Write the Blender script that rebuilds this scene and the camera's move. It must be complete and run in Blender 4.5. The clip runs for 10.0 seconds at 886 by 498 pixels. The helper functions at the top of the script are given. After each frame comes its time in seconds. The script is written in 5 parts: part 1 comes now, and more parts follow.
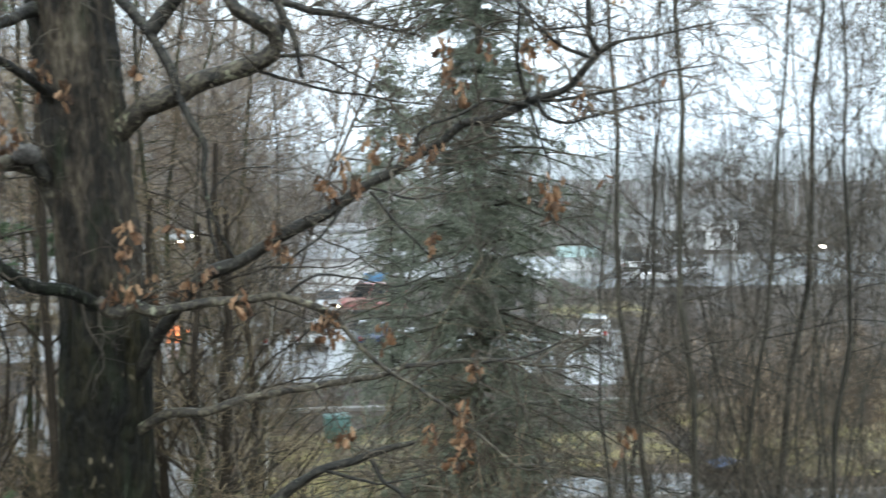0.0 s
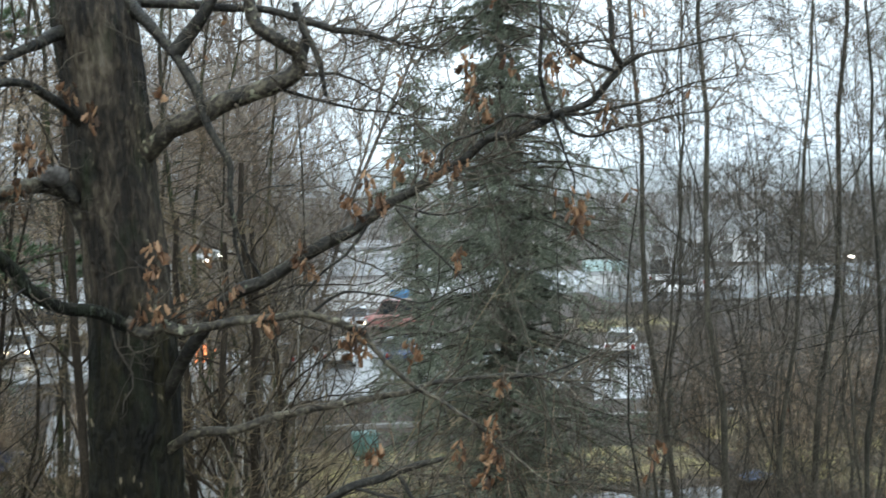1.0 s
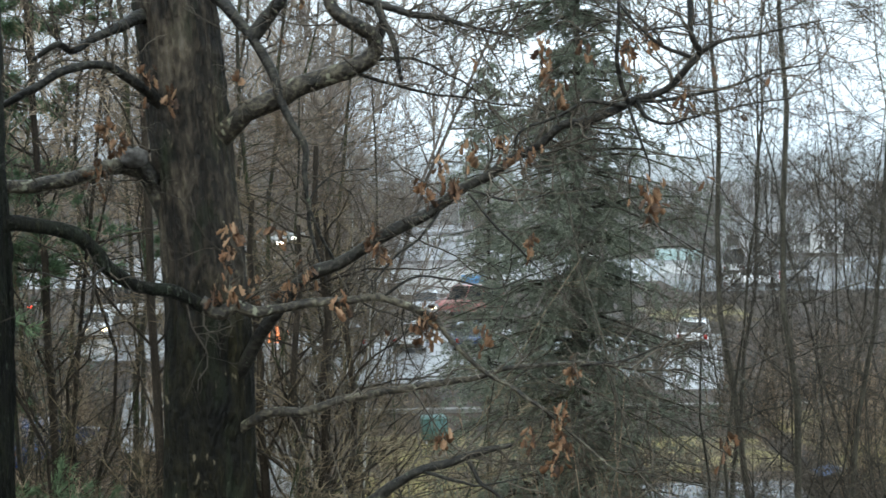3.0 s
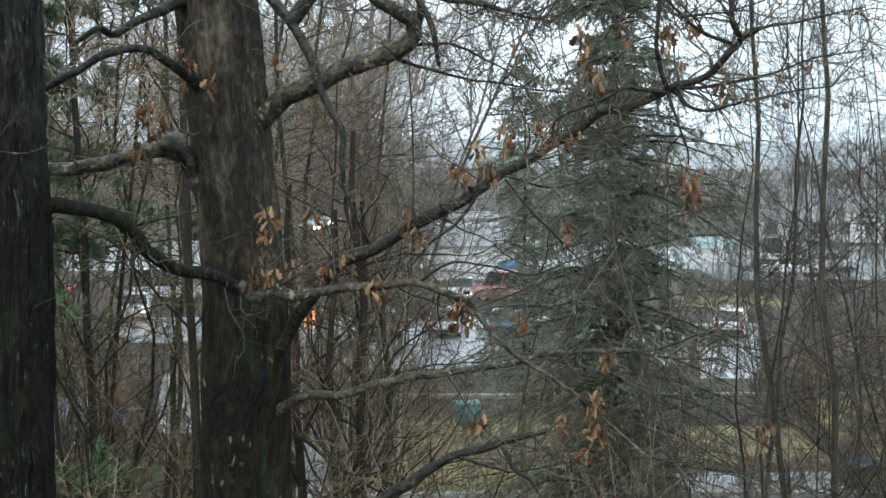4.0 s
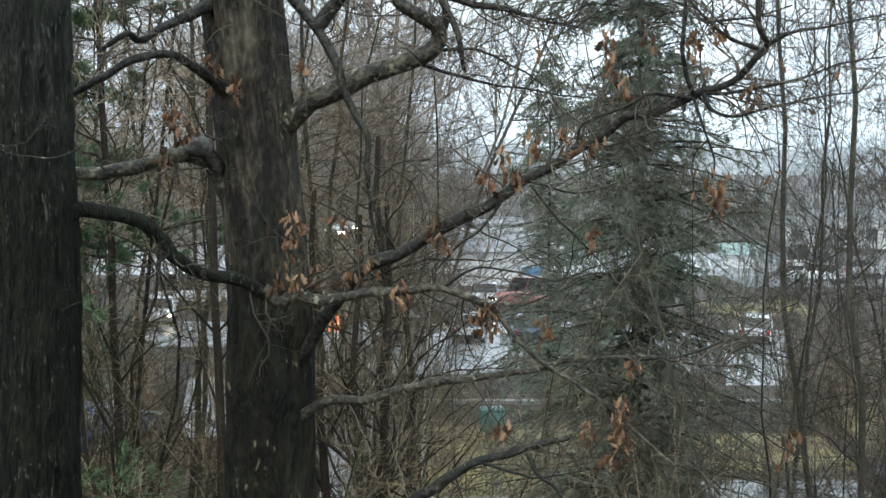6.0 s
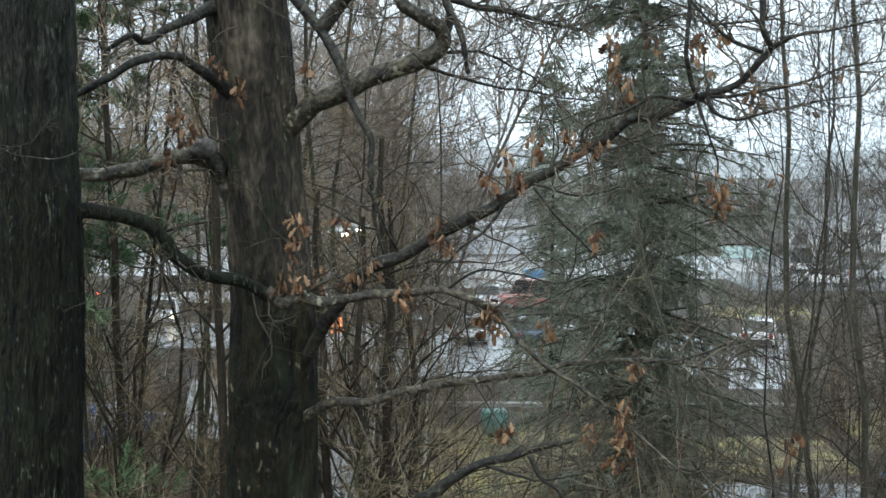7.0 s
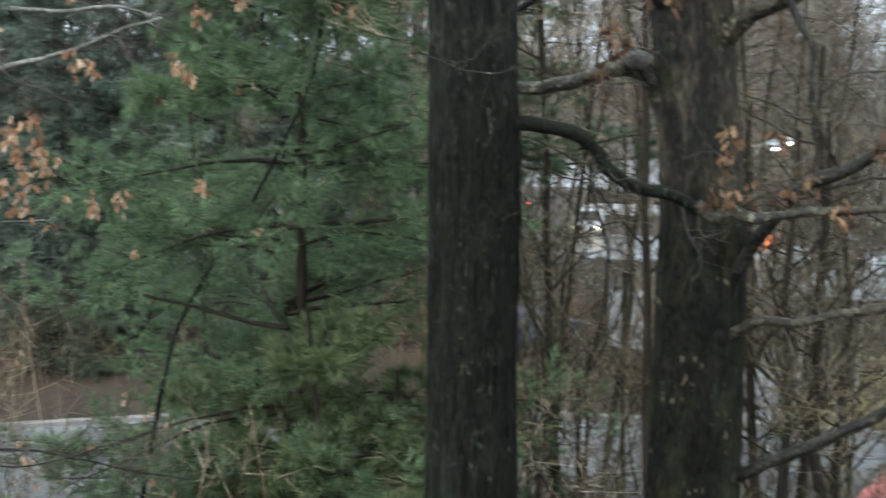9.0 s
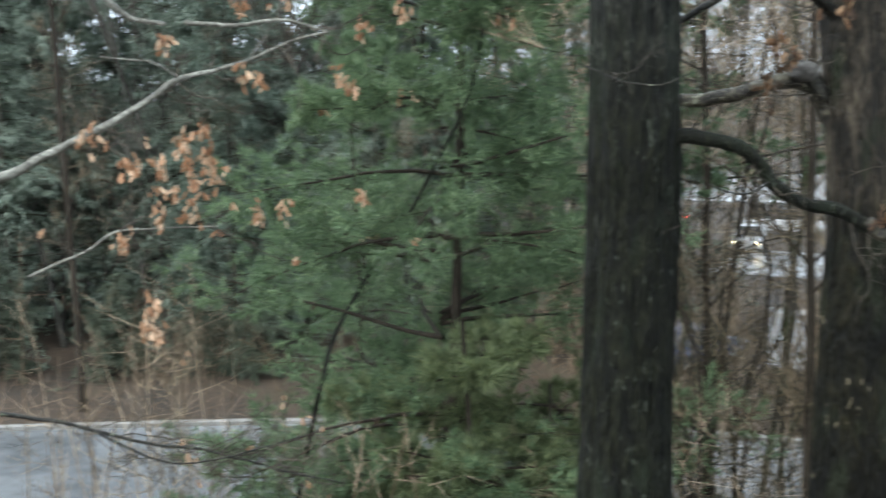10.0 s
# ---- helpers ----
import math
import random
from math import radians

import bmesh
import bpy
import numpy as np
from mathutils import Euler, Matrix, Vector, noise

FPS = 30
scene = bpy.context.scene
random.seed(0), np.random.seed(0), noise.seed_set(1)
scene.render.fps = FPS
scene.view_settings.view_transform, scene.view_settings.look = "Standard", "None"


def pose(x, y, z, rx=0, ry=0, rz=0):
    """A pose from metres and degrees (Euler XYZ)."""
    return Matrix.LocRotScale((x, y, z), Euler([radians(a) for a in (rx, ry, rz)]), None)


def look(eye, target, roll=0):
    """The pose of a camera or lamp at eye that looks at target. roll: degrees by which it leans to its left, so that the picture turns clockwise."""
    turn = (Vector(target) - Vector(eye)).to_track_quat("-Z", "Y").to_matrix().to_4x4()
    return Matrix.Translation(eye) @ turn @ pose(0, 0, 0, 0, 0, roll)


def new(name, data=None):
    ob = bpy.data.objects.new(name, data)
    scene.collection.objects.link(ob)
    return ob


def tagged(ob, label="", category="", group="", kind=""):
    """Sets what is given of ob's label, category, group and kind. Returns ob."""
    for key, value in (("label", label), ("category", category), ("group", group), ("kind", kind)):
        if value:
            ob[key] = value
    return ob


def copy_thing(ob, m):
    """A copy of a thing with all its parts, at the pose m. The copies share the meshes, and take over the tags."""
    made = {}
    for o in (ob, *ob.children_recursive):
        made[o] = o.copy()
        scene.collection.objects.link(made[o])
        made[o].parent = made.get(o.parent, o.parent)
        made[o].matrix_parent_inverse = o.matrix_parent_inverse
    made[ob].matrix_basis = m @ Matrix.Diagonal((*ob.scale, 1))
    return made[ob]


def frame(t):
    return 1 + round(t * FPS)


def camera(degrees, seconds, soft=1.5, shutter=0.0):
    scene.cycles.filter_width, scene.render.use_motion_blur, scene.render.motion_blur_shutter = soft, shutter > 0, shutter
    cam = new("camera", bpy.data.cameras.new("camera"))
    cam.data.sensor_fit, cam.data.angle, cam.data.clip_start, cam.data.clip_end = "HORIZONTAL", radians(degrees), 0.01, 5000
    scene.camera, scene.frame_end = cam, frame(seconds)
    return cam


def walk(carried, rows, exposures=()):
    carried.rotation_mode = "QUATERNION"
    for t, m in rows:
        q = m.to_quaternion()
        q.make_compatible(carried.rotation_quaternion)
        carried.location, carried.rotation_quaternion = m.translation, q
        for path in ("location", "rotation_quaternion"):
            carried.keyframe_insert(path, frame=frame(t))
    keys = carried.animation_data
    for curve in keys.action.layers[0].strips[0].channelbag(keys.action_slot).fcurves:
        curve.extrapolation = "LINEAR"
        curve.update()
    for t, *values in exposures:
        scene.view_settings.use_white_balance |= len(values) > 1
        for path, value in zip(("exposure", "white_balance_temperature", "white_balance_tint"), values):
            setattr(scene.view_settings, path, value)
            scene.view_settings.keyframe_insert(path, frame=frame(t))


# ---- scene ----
cam = camera(41.61, 10.0, soft=1.5, shutter=0.7)

EYE_Z = 10.0
# seconds, sideways and ahead (metres), tilt, lean, turn (degrees)
PATH = [
    (-0.1, 0.012, -0.001, 85.62, 0.25, -7.05), (0.0, 0.013, -0.001, 85.66, 0.24, -7.68), (0.1, 0.013, -0.001, 85.66, 0.3, -8.22),
    (0.2, 0.014, -0.001, 85.96, 0.4, -8.25), (0.3, 0.014, -0.001, 85.7, 0.45, -8.22), (0.4, 0.015, -0.001, 85.74, 0.48, -8.76),
    (0.5, 0.016, -0.001, 85.79, 0.44, -9.22), (0.6, 0.015, -0.001, 86.25, 0.6, -8.47), (0.7, 0.013, -0.001, 87.1, 0.9, -7.66),
    (1.0, 0.011, -0.001, 86.45, 1.15, -6.49), (1.5, 0.008, 0, 86.19, 0.49, -4.67),
    (1.8, 0.007, 0, 85.86, 0.43, -3.98), (2.0, 0.007, 0, 85.77, 0.41, -3.83), (2.2, 0.007, 0, 85.72, 0.39, -3.91),
    (3.3, 0.004, 0, 85.81, 0.26, -2.12), (3.5, 0.003, 0, 85.57, 0.06, -1.56), (4.0, 0.002, 0, 85.1, 0.02, -1.13),
    (4.5, 0.002, 0, 85.18, 0.09, -0.9), (5.0, 0, 0, 85.27, 0.01, -0.11), (5.5, 0, 0, 85.3, 0, 0),
    (7.0, 0, 0, 85.47, -0.26, 0.24), (7.2, -0.001, 0, 85.02, -0.2, 0.41), (7.4, -0.003, 0, 85.22, -0.36, 1.7),
    (7.5, -0.006, 0, 83.95, -0.45, 3.5), (7.6, -0.009, 0, 83.17, -0.3, 5.38), (7.7, -0.011, -0.001, 83.6, -0.3, 6.34),
    (7.8, -0.014, -0.001, 82.76, -0.3, 8.29), (7.9, -0.018, -0.002, 82.2, -0.2, 10.46), (8.0, -0.019, -0.002, 82.17, -0.35, 11.23),
    (8.5, -0.027, -0.004, 81.46, 0.57, 15.97), (9.0, -0.035, -0.006, 81.26, 0.56, 20.86),
    (9.5, -0.042, -0.009, 82.19, 0.07, 24.89), (9.9, -0.046, -0.011, 81.95, 0.55, 27.6), (10.0, -0.047, -0.012, 81.9, 0.55, 28.5), (10.1, -0.048, -0.012, 81.85, 0.55, 29.6),
]
walk(cam, [(t, pose(x, y, EYE_Z, tilt, lean, turn)) for t, x, y, tilt, lean, turn in PATH],
     [(0, 1.36, 6500, 4), (0.5, 1.13, 6500, 4), (1.0, 1.09, 6500, 3), (1.8, 1.03, 6500, 3), (7.4, 1.03, 6500, 3), (8.0, 0.95, 6500, 5), (8.5, 1.12, 6500, 5), (9.0, 1.29, 6500, 5), (9.5, 1.47, 6500, 4), (10, 1.58, 6500, 6)])

# ---- light: a wet, overcast winter day near dusk ----
world = bpy.data.worlds.new("overcast")
scene.world = world
world.use_nodes = True
wn, wl = world.node_tree.nodes, world.node_tree.links
sky = wn.new("ShaderNodeTexSky")
sky.sky_type, sky.sun_disc = "NISHITA", False
sky.sun_elevation, sky.sun_rotation = radians(38), radians(200)
sky.air_density, sky.dust_density, sky.ozone_density = 1.0, 6.0, 1.0
calm = wn.new("ShaderNodeHueSaturation")
calm.inputs["Saturation"].default_value = 0.22
veil = wn.new("ShaderNodeMix")
veil.data_type = "RGBA"
veil.inputs["Factor"].default_value = 0.75
veil.inputs["B"].default_value = (6.2, 7.25, 8.5, 1)
wl.new(sky.outputs["Color"], calm.inputs["Color"])
wl.new(calm.outputs["Color"], veil.inputs["A"])
wl.new(veil.outputs["Result"], wn["Background"].inputs["Color"])
wn["Background"].inputs["Strength"].default_value = 0.138

sun_data = bpy.data.lights.new("sun", "SUN")
sun_data.energy, sun_data.angle, sun_data.color = 0.5, radians(40), (1.0, 0.97, 0.93)
sun = new("sun", sun_data)
sun.matrix_world = look((0, 0, 60), (12, 25, 0))


# ---- materials ----
def material(name, stops, scale=4.0, stretch=(1, 1, 1), rough=(0.6, 0.85), bump=0.3, fine=9.0, metal=0.0, spread=0.0, depth=0.02, shine=0.5, grain=0.55):
    """Colour from noise at two scales through the colour stops, with roughness and relief of its own."""
    m = bpy.data.materials.new(name)
    m.use_nodes = True
    n, l = m.node_tree.nodes, m.node_tree.links
    b = n["Principled BSDF"]
    co = n.new("ShaderNodeTexCoord")
    mp = n.new("ShaderNodeMapping")
    mp.inputs["Scale"].default_value = stretch
    l.new(co.outputs["Object"], mp.inputs["Vector"])
    big, small = n.new("ShaderNodeTexNoise"), n.new("ShaderNodeTexNoise")
    for tex, s in ((big, scale), (small, scale * fine)):
        tex.inputs["Scale"].default_value, tex.inputs["Detail"].default_value = s, 5
        l.new(mp.outputs["Vector"], tex.inputs["Vector"])
    mix = n.new("ShaderNodeMath")
    mix.operation = "MULTIPLY_ADD"
    mix.inputs[1].default_value = grain
    l.new(small.outputs["Fac"], mix.inputs[0])
    half = n.new("ShaderNodeMath")
    half.operation = "MULTIPLY_ADD"
    half.inputs[1].default_value, half.inputs[2].default_value = 1.1 - grain, -0.05
    l.new(big.outputs["Fac"], half.inputs[0])
    l.new(half.outputs[0], mix.inputs[2])
    fac = mix.outputs[0]
    if spread:
        info, geo = n.new("ShaderNodeObjectInfo"), n.new("ShaderNodeNewGeometry")
        both = n.new("ShaderNodeMath")
        both.operation = "ADD"
        l.new(info.outputs["Random"], both.inputs[0])
        l.new(geo.outputs["Random Per Island"], both.inputs[1])
        far = n.new("ShaderNodeMath")
        far.operation = "MULTIPLY_ADD"
        far.inputs[1].default_value = spread
        l.new(both.outputs[0], far.inputs[0])
        down = n.new("ShaderNodeMath")
        down.operation = "ADD"
        down.inputs[1].default_value = -spread
        l.new(fac, down.inputs[0])
        l.new(down.outputs[0], far.inputs[2])
        fac = far.outputs[0]
    ramp = n.new("ShaderNodeValToRGB")
    e = ramp.color_ramp.elements
    while len(e) < len(stops):
        e.new(0.5)
    for k, (at, colour) in enumerate(stops):
        e[k].position, e[k].color = at, (*colour, 1)
    l.new(fac, ramp.inputs["Fac"])
    l.new(ramp.outputs["Color"], b.inputs["Base Color"])
    rr = n.new("ShaderNodeMapRange")
    rr.inputs["To Min"].default_value, rr.inputs["To Max"].default_value = rough
    l.new(big.outputs["Fac"], rr.inputs["Value"])
    l.new(rr.outputs["Result"], b.inputs["Roughness"])
    b.inputs["Metallic"].default_value = metal
    b.inputs["Specular IOR Level"].default_value = shine
    if bump:
        bp = n.new("ShaderNodeBump")
        bp.inputs["Strength"].default_value, bp.inputs["Distance"].default_value = bump, depth
        l.new(small.outputs["Fac"], bp.inputs["Height"])
        l.new(bp.outputs["Normal"], b.inputs["Normal"])
    return m


def lamp_material(name, colour, strength):
    m = bpy.data.materials.new(name)
    m.use_nodes = True
    b = m.node_tree.nodes["Principled BSDF"]
    b.inputs["Base Color"].default_value = (*colour, 1)
    b.inputs["Emission Color"].default_value = (*colour, 1)
    b.inputs["Emission Strength"].default_value = strength
    return m


def leafy(name, stops, spread=0.5, through_light=0.25, rough=(0.55, 0.75), scale=3.0):
    m = material(name, stops, scale=scale, bump=0, rough=rough, spread=spread)
    n, l = m.node_tree.nodes, m.node_tree.links
    b = n["Principled BSDF"]
    t = n.new("ShaderNodeBsdfTranslucent")
    mx = n.new("ShaderNodeMixShader")
    mx.inputs["Fac"].default_value = through_light
    for link in list(b.inputs["Base Color"].links):
        l.new(link.from_socket, t.inputs["Color"])
    l.new(b.outputs["BSDF"], mx.inputs[1])
    l.new(t.outputs["BSDF"], mx.inputs[2])
    l.new(mx.outputs["Shader"], n["Material Output"].inputs["Surface"])
    return m


def soak_and_haze(m, low, high, share):
    """Darkens bark below a ragged line between two heights: rain-soaked moss, and painted mist contrast on BARK_OAK."""
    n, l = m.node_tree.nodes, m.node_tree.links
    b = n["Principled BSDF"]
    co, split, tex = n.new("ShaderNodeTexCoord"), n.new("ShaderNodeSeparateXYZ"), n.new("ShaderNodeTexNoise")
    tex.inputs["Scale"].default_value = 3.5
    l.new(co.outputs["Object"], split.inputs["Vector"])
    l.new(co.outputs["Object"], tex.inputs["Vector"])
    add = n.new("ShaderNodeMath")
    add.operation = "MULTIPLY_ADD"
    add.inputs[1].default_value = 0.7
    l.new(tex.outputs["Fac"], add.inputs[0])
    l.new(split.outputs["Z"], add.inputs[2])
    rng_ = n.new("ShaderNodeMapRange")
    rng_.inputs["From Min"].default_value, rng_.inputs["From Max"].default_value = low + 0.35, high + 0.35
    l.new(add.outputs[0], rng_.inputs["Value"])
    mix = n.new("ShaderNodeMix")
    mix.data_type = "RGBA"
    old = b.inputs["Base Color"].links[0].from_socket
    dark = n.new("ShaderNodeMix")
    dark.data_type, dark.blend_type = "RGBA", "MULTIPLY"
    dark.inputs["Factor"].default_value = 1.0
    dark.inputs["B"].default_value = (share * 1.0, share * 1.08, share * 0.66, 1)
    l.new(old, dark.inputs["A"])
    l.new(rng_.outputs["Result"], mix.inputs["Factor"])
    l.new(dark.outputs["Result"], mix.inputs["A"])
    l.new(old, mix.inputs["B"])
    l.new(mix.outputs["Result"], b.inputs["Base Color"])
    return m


def lichen(m, colour, scale, amount, stretch=(1, 1, 1), soft=0.05):
    """Patches of lichen, moss or algae that grow on bark."""
    n, l = m.node_tree.nodes, m.node_tree.links
    b = n["Principled BSDF"]
    co, mp, tex, blot = n.new("ShaderNodeTexCoord"), n.new("ShaderNodeMapping"), n.new("ShaderNodeTexNoise"), n.new("ShaderNodeTexNoise")
    mp.inputs["Scale"].default_value = stretch
    mp.inputs["Location"].default_value = (scale, 3, 7)
    l.new(co.outputs["Object"], mp.inputs["Vector"])
    tex.inputs["Scale"].default_value, tex.inputs["Detail"].default_value = scale, 6
    blot.inputs["Scale"].default_value, blot.inputs["Detail"].default_value = scale * 0.17, 2
    l.new(mp.outputs["Vector"], tex.inputs["Vector"])
    l.new(co.outputs["Object"], blot.inputs["Vector"])
    add = n.new("ShaderNodeMath")
    add.operation = "MULTIPLY_ADD"
    add.inputs[1].default_value = 0.6
    l.new(blot.outputs["Fac"], add.inputs[0])
    l.new(tex.outputs["Fac"], add.inputs[2])
    edge = n.new("ShaderNodeMapRange")
    edge.inputs["From Min"].default_value, edge.inputs["From Max"].default_value = amount, amount + soft
    l.new(add.outputs[0], edge.inputs["Value"])
    mix = n.new("ShaderNodeMix")
    mix.data_type = "RGBA"
    mix.inputs["B"].default_value = (*colour, 1)
    l.new(b.inputs["Base Color"].links[0].from_socket, mix.inputs["A"])
    l.new(edge.outputs["Result"], mix.inputs["Factor"])
    l.new(mix.outputs["Result"], b.inputs["Base Color"])
    return m


BARK_OAK = material("oak_bark_wet", [(0.38, (0.003, 0.0032, 0.003)), (0.5, (0.0138, 0.0138, 0.0108)), (0.62, (0.036, 0.0355, 0.029)), (0.78, (0.085, 0.084, 0.072))],
                    scale=3.2, stretch=(6, 6, 1.3), shine=0.2, rough=(0.5, 0.95), bump=1.0, fine=4, depth=0.05)
BARK_RED = soak_and_haze(material("oak_bark_brown", [(0.36, (0.006, 0.0055, 0.005)), (0.47, (0.02, 0.017, 0.0132)), (0.55, (0.048, 0.039, 0.0285)), (0.63, (0.088, 0.073, 0.053)), (0.76, (0.17, 0.152, 0.12))],
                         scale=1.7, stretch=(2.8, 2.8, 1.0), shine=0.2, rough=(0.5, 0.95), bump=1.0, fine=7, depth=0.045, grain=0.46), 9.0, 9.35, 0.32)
# tall oak: its paler upper bark imitates bright mist over the trunk top
soak_and_haze(BARK_OAK, 9.7, 10.7, 0.4)
lichen(BARK_OAK, (0.015, 0.021, 0.011), 3.0, 0.88, (2, 2, 0.8), 0.2)
lichen(BARK_OAK, (0.065, 0.075, 0.056), 46.0, 0.955, (1.5, 1.5, 0.4), 0.07)
lichen(BARK_RED, (0.02, 0.026, 0.013), 2.6, 0.82, (2, 2, 0.7), 0.2)
lichen(BARK_RED, (0.16, 0.135, 0.09), 22.0, 1.0, (1.4, 1.4, 0.6), 0.08)
BARK_LIMB = material("oak_limb_bark", [(0.37, (0.005, 0.0047, 0.004)), (0.5, (0.015, 0.0137, 0.0105)), (0.59, (0.033, 0.0305, 0.0235)), (0.69, (0.063, 0.062, 0.043)), (0.76, (0.24, 0.26, 0.18))],
                     scale=8.0, shine=0.3, rough=(0.35, 0.75), bump=1.0, fine=4, depth=0.02)
lichen(BARK_LIMB, (0.15, 0.17, 0.115), 26.0, 0.99, (1, 1, 1), 0.08)
BARK_TAN = material("tan_limb_bark", [(0.37, (0.01, 0.009, 0.007)), (0.48, (0.035, 0.03, 0.022)), (0.57, (0.078, 0.068, 0.048)), (0.68, (0.13, 0.118, 0.082)), (0.78, (0.26, 0.25, 0.19))],
                    scale=8.0, shine=0.3, rough=(0.35, 0.75), bump=1.0, fine=4, depth=0.02)
lichen(BARK_TAN, (0.2, 0.2, 0.14), 26.0, 0.95, (1, 1, 1), 0.08)
BARK_GREY = material("grey_limb_bark", [(0.36, (0.05, 0.047, 0.038)), (0.52, (0.15, 0.145, 0.12)), (0.66, (0.33, 0.33, 0.285))],
                     scale=8.0, rough=(0.6, 0.85), bump=0.4, fine=5, depth=0.01)
BARK_STUB = material("grey_healed_bark", [(0.34, (0.03, 0.027, 0.024)), (0.5, (0.085, 0.078, 0.07)), (0.68, (0.16, 0.15, 0.138))], scale=8.0, bump=0.6, fine=5, depth=0.01)
BARK_WOODS = material("woodland_bark", [(0.3, (0.01664, 0.01584, 0.01218)), (0.5, (0.03952, 0.03762, 0.02958)), (0.7, (0.104, 0.09603, 0.07482))],
                      scale=4.0, stretch=(3, 3, 0.7), shine=0.15, rough=(0.6, 0.9), bump=0.5, spread=0.25)
BARK_DARK = material("dark_wet_bark", [(0.3, (0.012, 0.011, 0.008)), (0.5, (0.033, 0.03, 0.022)), (0.7, (0.08, 0.074, 0.055))],
                     scale=4.0, stretch=(3, 3, 0.7), shine=0.15, rough=(0.5, 0.8), bump=0.6)
lichen(BARK_DARK, (0.034, 0.043, 0.018), 3.5, 0.8, (1, 1, 0.5), 0.15)
BARK_PINE = material("dark_pine_bark", [(0.3, (0.01, 0.008, 0.006)), (0.5, (0.028, 0.022, 0.016)), (0.7, (0.06, 0.048, 0.036))],
                     scale=4.0, stretch=(3, 3, 0.8), shine=0.15, rough=(0.6, 0.9), bump=0.6)
BARK_BIRCH = material("pale_birch_bark", [(0.34, (0.12, 0.11, 0.1)), (0.48, (0.42, 0.41, 0.38)), (0.7, (0.62, 0.61, 0.57))],
                      scale=3.0, stretch=(1, 1, 5), rough=(0.5, 0.7), bump=0.2)
TWIG = material("twig_bark", [(0.3, (0.05, 0.047, 0.04)), (0.5, (0.095, 0.09, 0.077)), (0.7, (0.17, 0.16, 0.14))], scale=2.0, bump=0, spread=0.3, shine=0.15, rough=(0.5, 0.8))
TWIG_OAK = material("oak_twig_bark", [(0.3, (0.023, 0.02, 0.015)), (0.5, (0.061, 0.051, 0.039)), (0.7, (0.137, 0.117, 0.09))], scale=3.0, bump=0, spread=0.2, shine=0.15, rough=(0.4, 0.7))
TWIG_WET = material("wet_brown_twig", [(0.3, (0.025, 0.02, 0.012)), (0.5, (0.092, 0.071, 0.043)), (0.7, (0.24, 0.188, 0.12))], scale=1.5, bump=0, spread=0.3, shine=0.15, rough=(0.5, 0.8))
TWIG_BROWN = material("thicket_twig", [(0.3, (0.038, 0.027, 0.017)), (0.5, (0.148, 0.106, 0.069)), (0.7, (0.42, 0.33, 0.235))], scale=1.5, bump=0, spread=0.3, shine=0.15, rough=(0.6, 0.85))
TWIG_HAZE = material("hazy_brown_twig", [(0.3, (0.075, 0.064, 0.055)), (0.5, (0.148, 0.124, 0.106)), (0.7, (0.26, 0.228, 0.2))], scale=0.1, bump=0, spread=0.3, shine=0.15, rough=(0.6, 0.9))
# far and valley twigs: distance haze put into paler, greyer base colours
TWIG_FAR = material("haze_pale_far_twig", [(0.3, (0.22, 0.235, 0.25)), (0.5, (0.34, 0.355, 0.375)), (0.7, (0.46, 0.475, 0.5))], scale=0.05, bump=0, spread=0.3, shine=0.15, rough=(0.8, 0.95))
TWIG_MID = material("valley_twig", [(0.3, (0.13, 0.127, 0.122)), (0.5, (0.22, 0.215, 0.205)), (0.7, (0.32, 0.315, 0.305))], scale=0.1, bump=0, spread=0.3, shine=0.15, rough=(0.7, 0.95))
OAK_LEAF = leafy("dead_oak_leaf", [(0.2, (0.045, 0.027, 0.017)), (0.45, (0.12, 0.066, 0.036)), (0.62, (0.2, 0.098, 0.046)), (0.8, (0.34, 0.21, 0.12))], spread=0.65)
PALE_LEAF = leafy("pale_oak_leaf", [(0.2, (0.2, 0.1, 0.055)), (0.5, (0.42, 0.225, 0.12)), (0.75, (0.66, 0.47, 0.32))])
NEEDLE_PINE = leafy("pine_needle", [(0.2, (0.058, 0.096, 0.05)), (0.5, (0.132, 0.2, 0.1)), (0.8, (0.28, 0.365, 0.2))], through_light=0.4)
# sapling needles: a duller copy of NEEDLE_PINE, darkened for shade low down
NEEDLE_YOUNG = leafy("dull_shaded_pine_needle", [(0.2, (0.04, 0.056, 0.026)), (0.5, (0.1, 0.13, 0.058)), (0.8, (0.21, 0.25, 0.12))], through_light=0.35)
NEEDLE_SPRUCE = leafy("spruce_needle", [(0.2, (0.105, 0.123, 0.09)), (0.5, (0.197, 0.217, 0.163)), (0.8, (0.335, 0.35, 0.272))], through_light=0.35)
NEEDLE_SHRUB = leafy("dark_shrub_needle", [(0.2, (0.035, 0.047, 0.03)), (0.5, (0.072, 0.09, 0.06)), (0.8, (0.125, 0.15, 0.1))], through_light=0.3)
NEEDLE_FAR = leafy("distant_pine_needle", [(0.2, (0.085, 0.118, 0.09)), (0.5, (0.15, 0.19, 0.145)), (0.8, (0.225, 0.268, 0.21))], through_light=0.3)
LITTER = material("leaf_litter", [(0.34, (0.008, 0.006, 0.004)), (0.45, (0.024, 0.0155, 0.009)), (0.55, (0.052, 0.031, 0.0175)), (0.63, (0.034, 0.033, 0.0145)), (0.74, (0.095, 0.058, 0.034))],
                  scale=0.35, rough=(0.65, 0.9), bump=0.6, fine=14, depth=0.06)
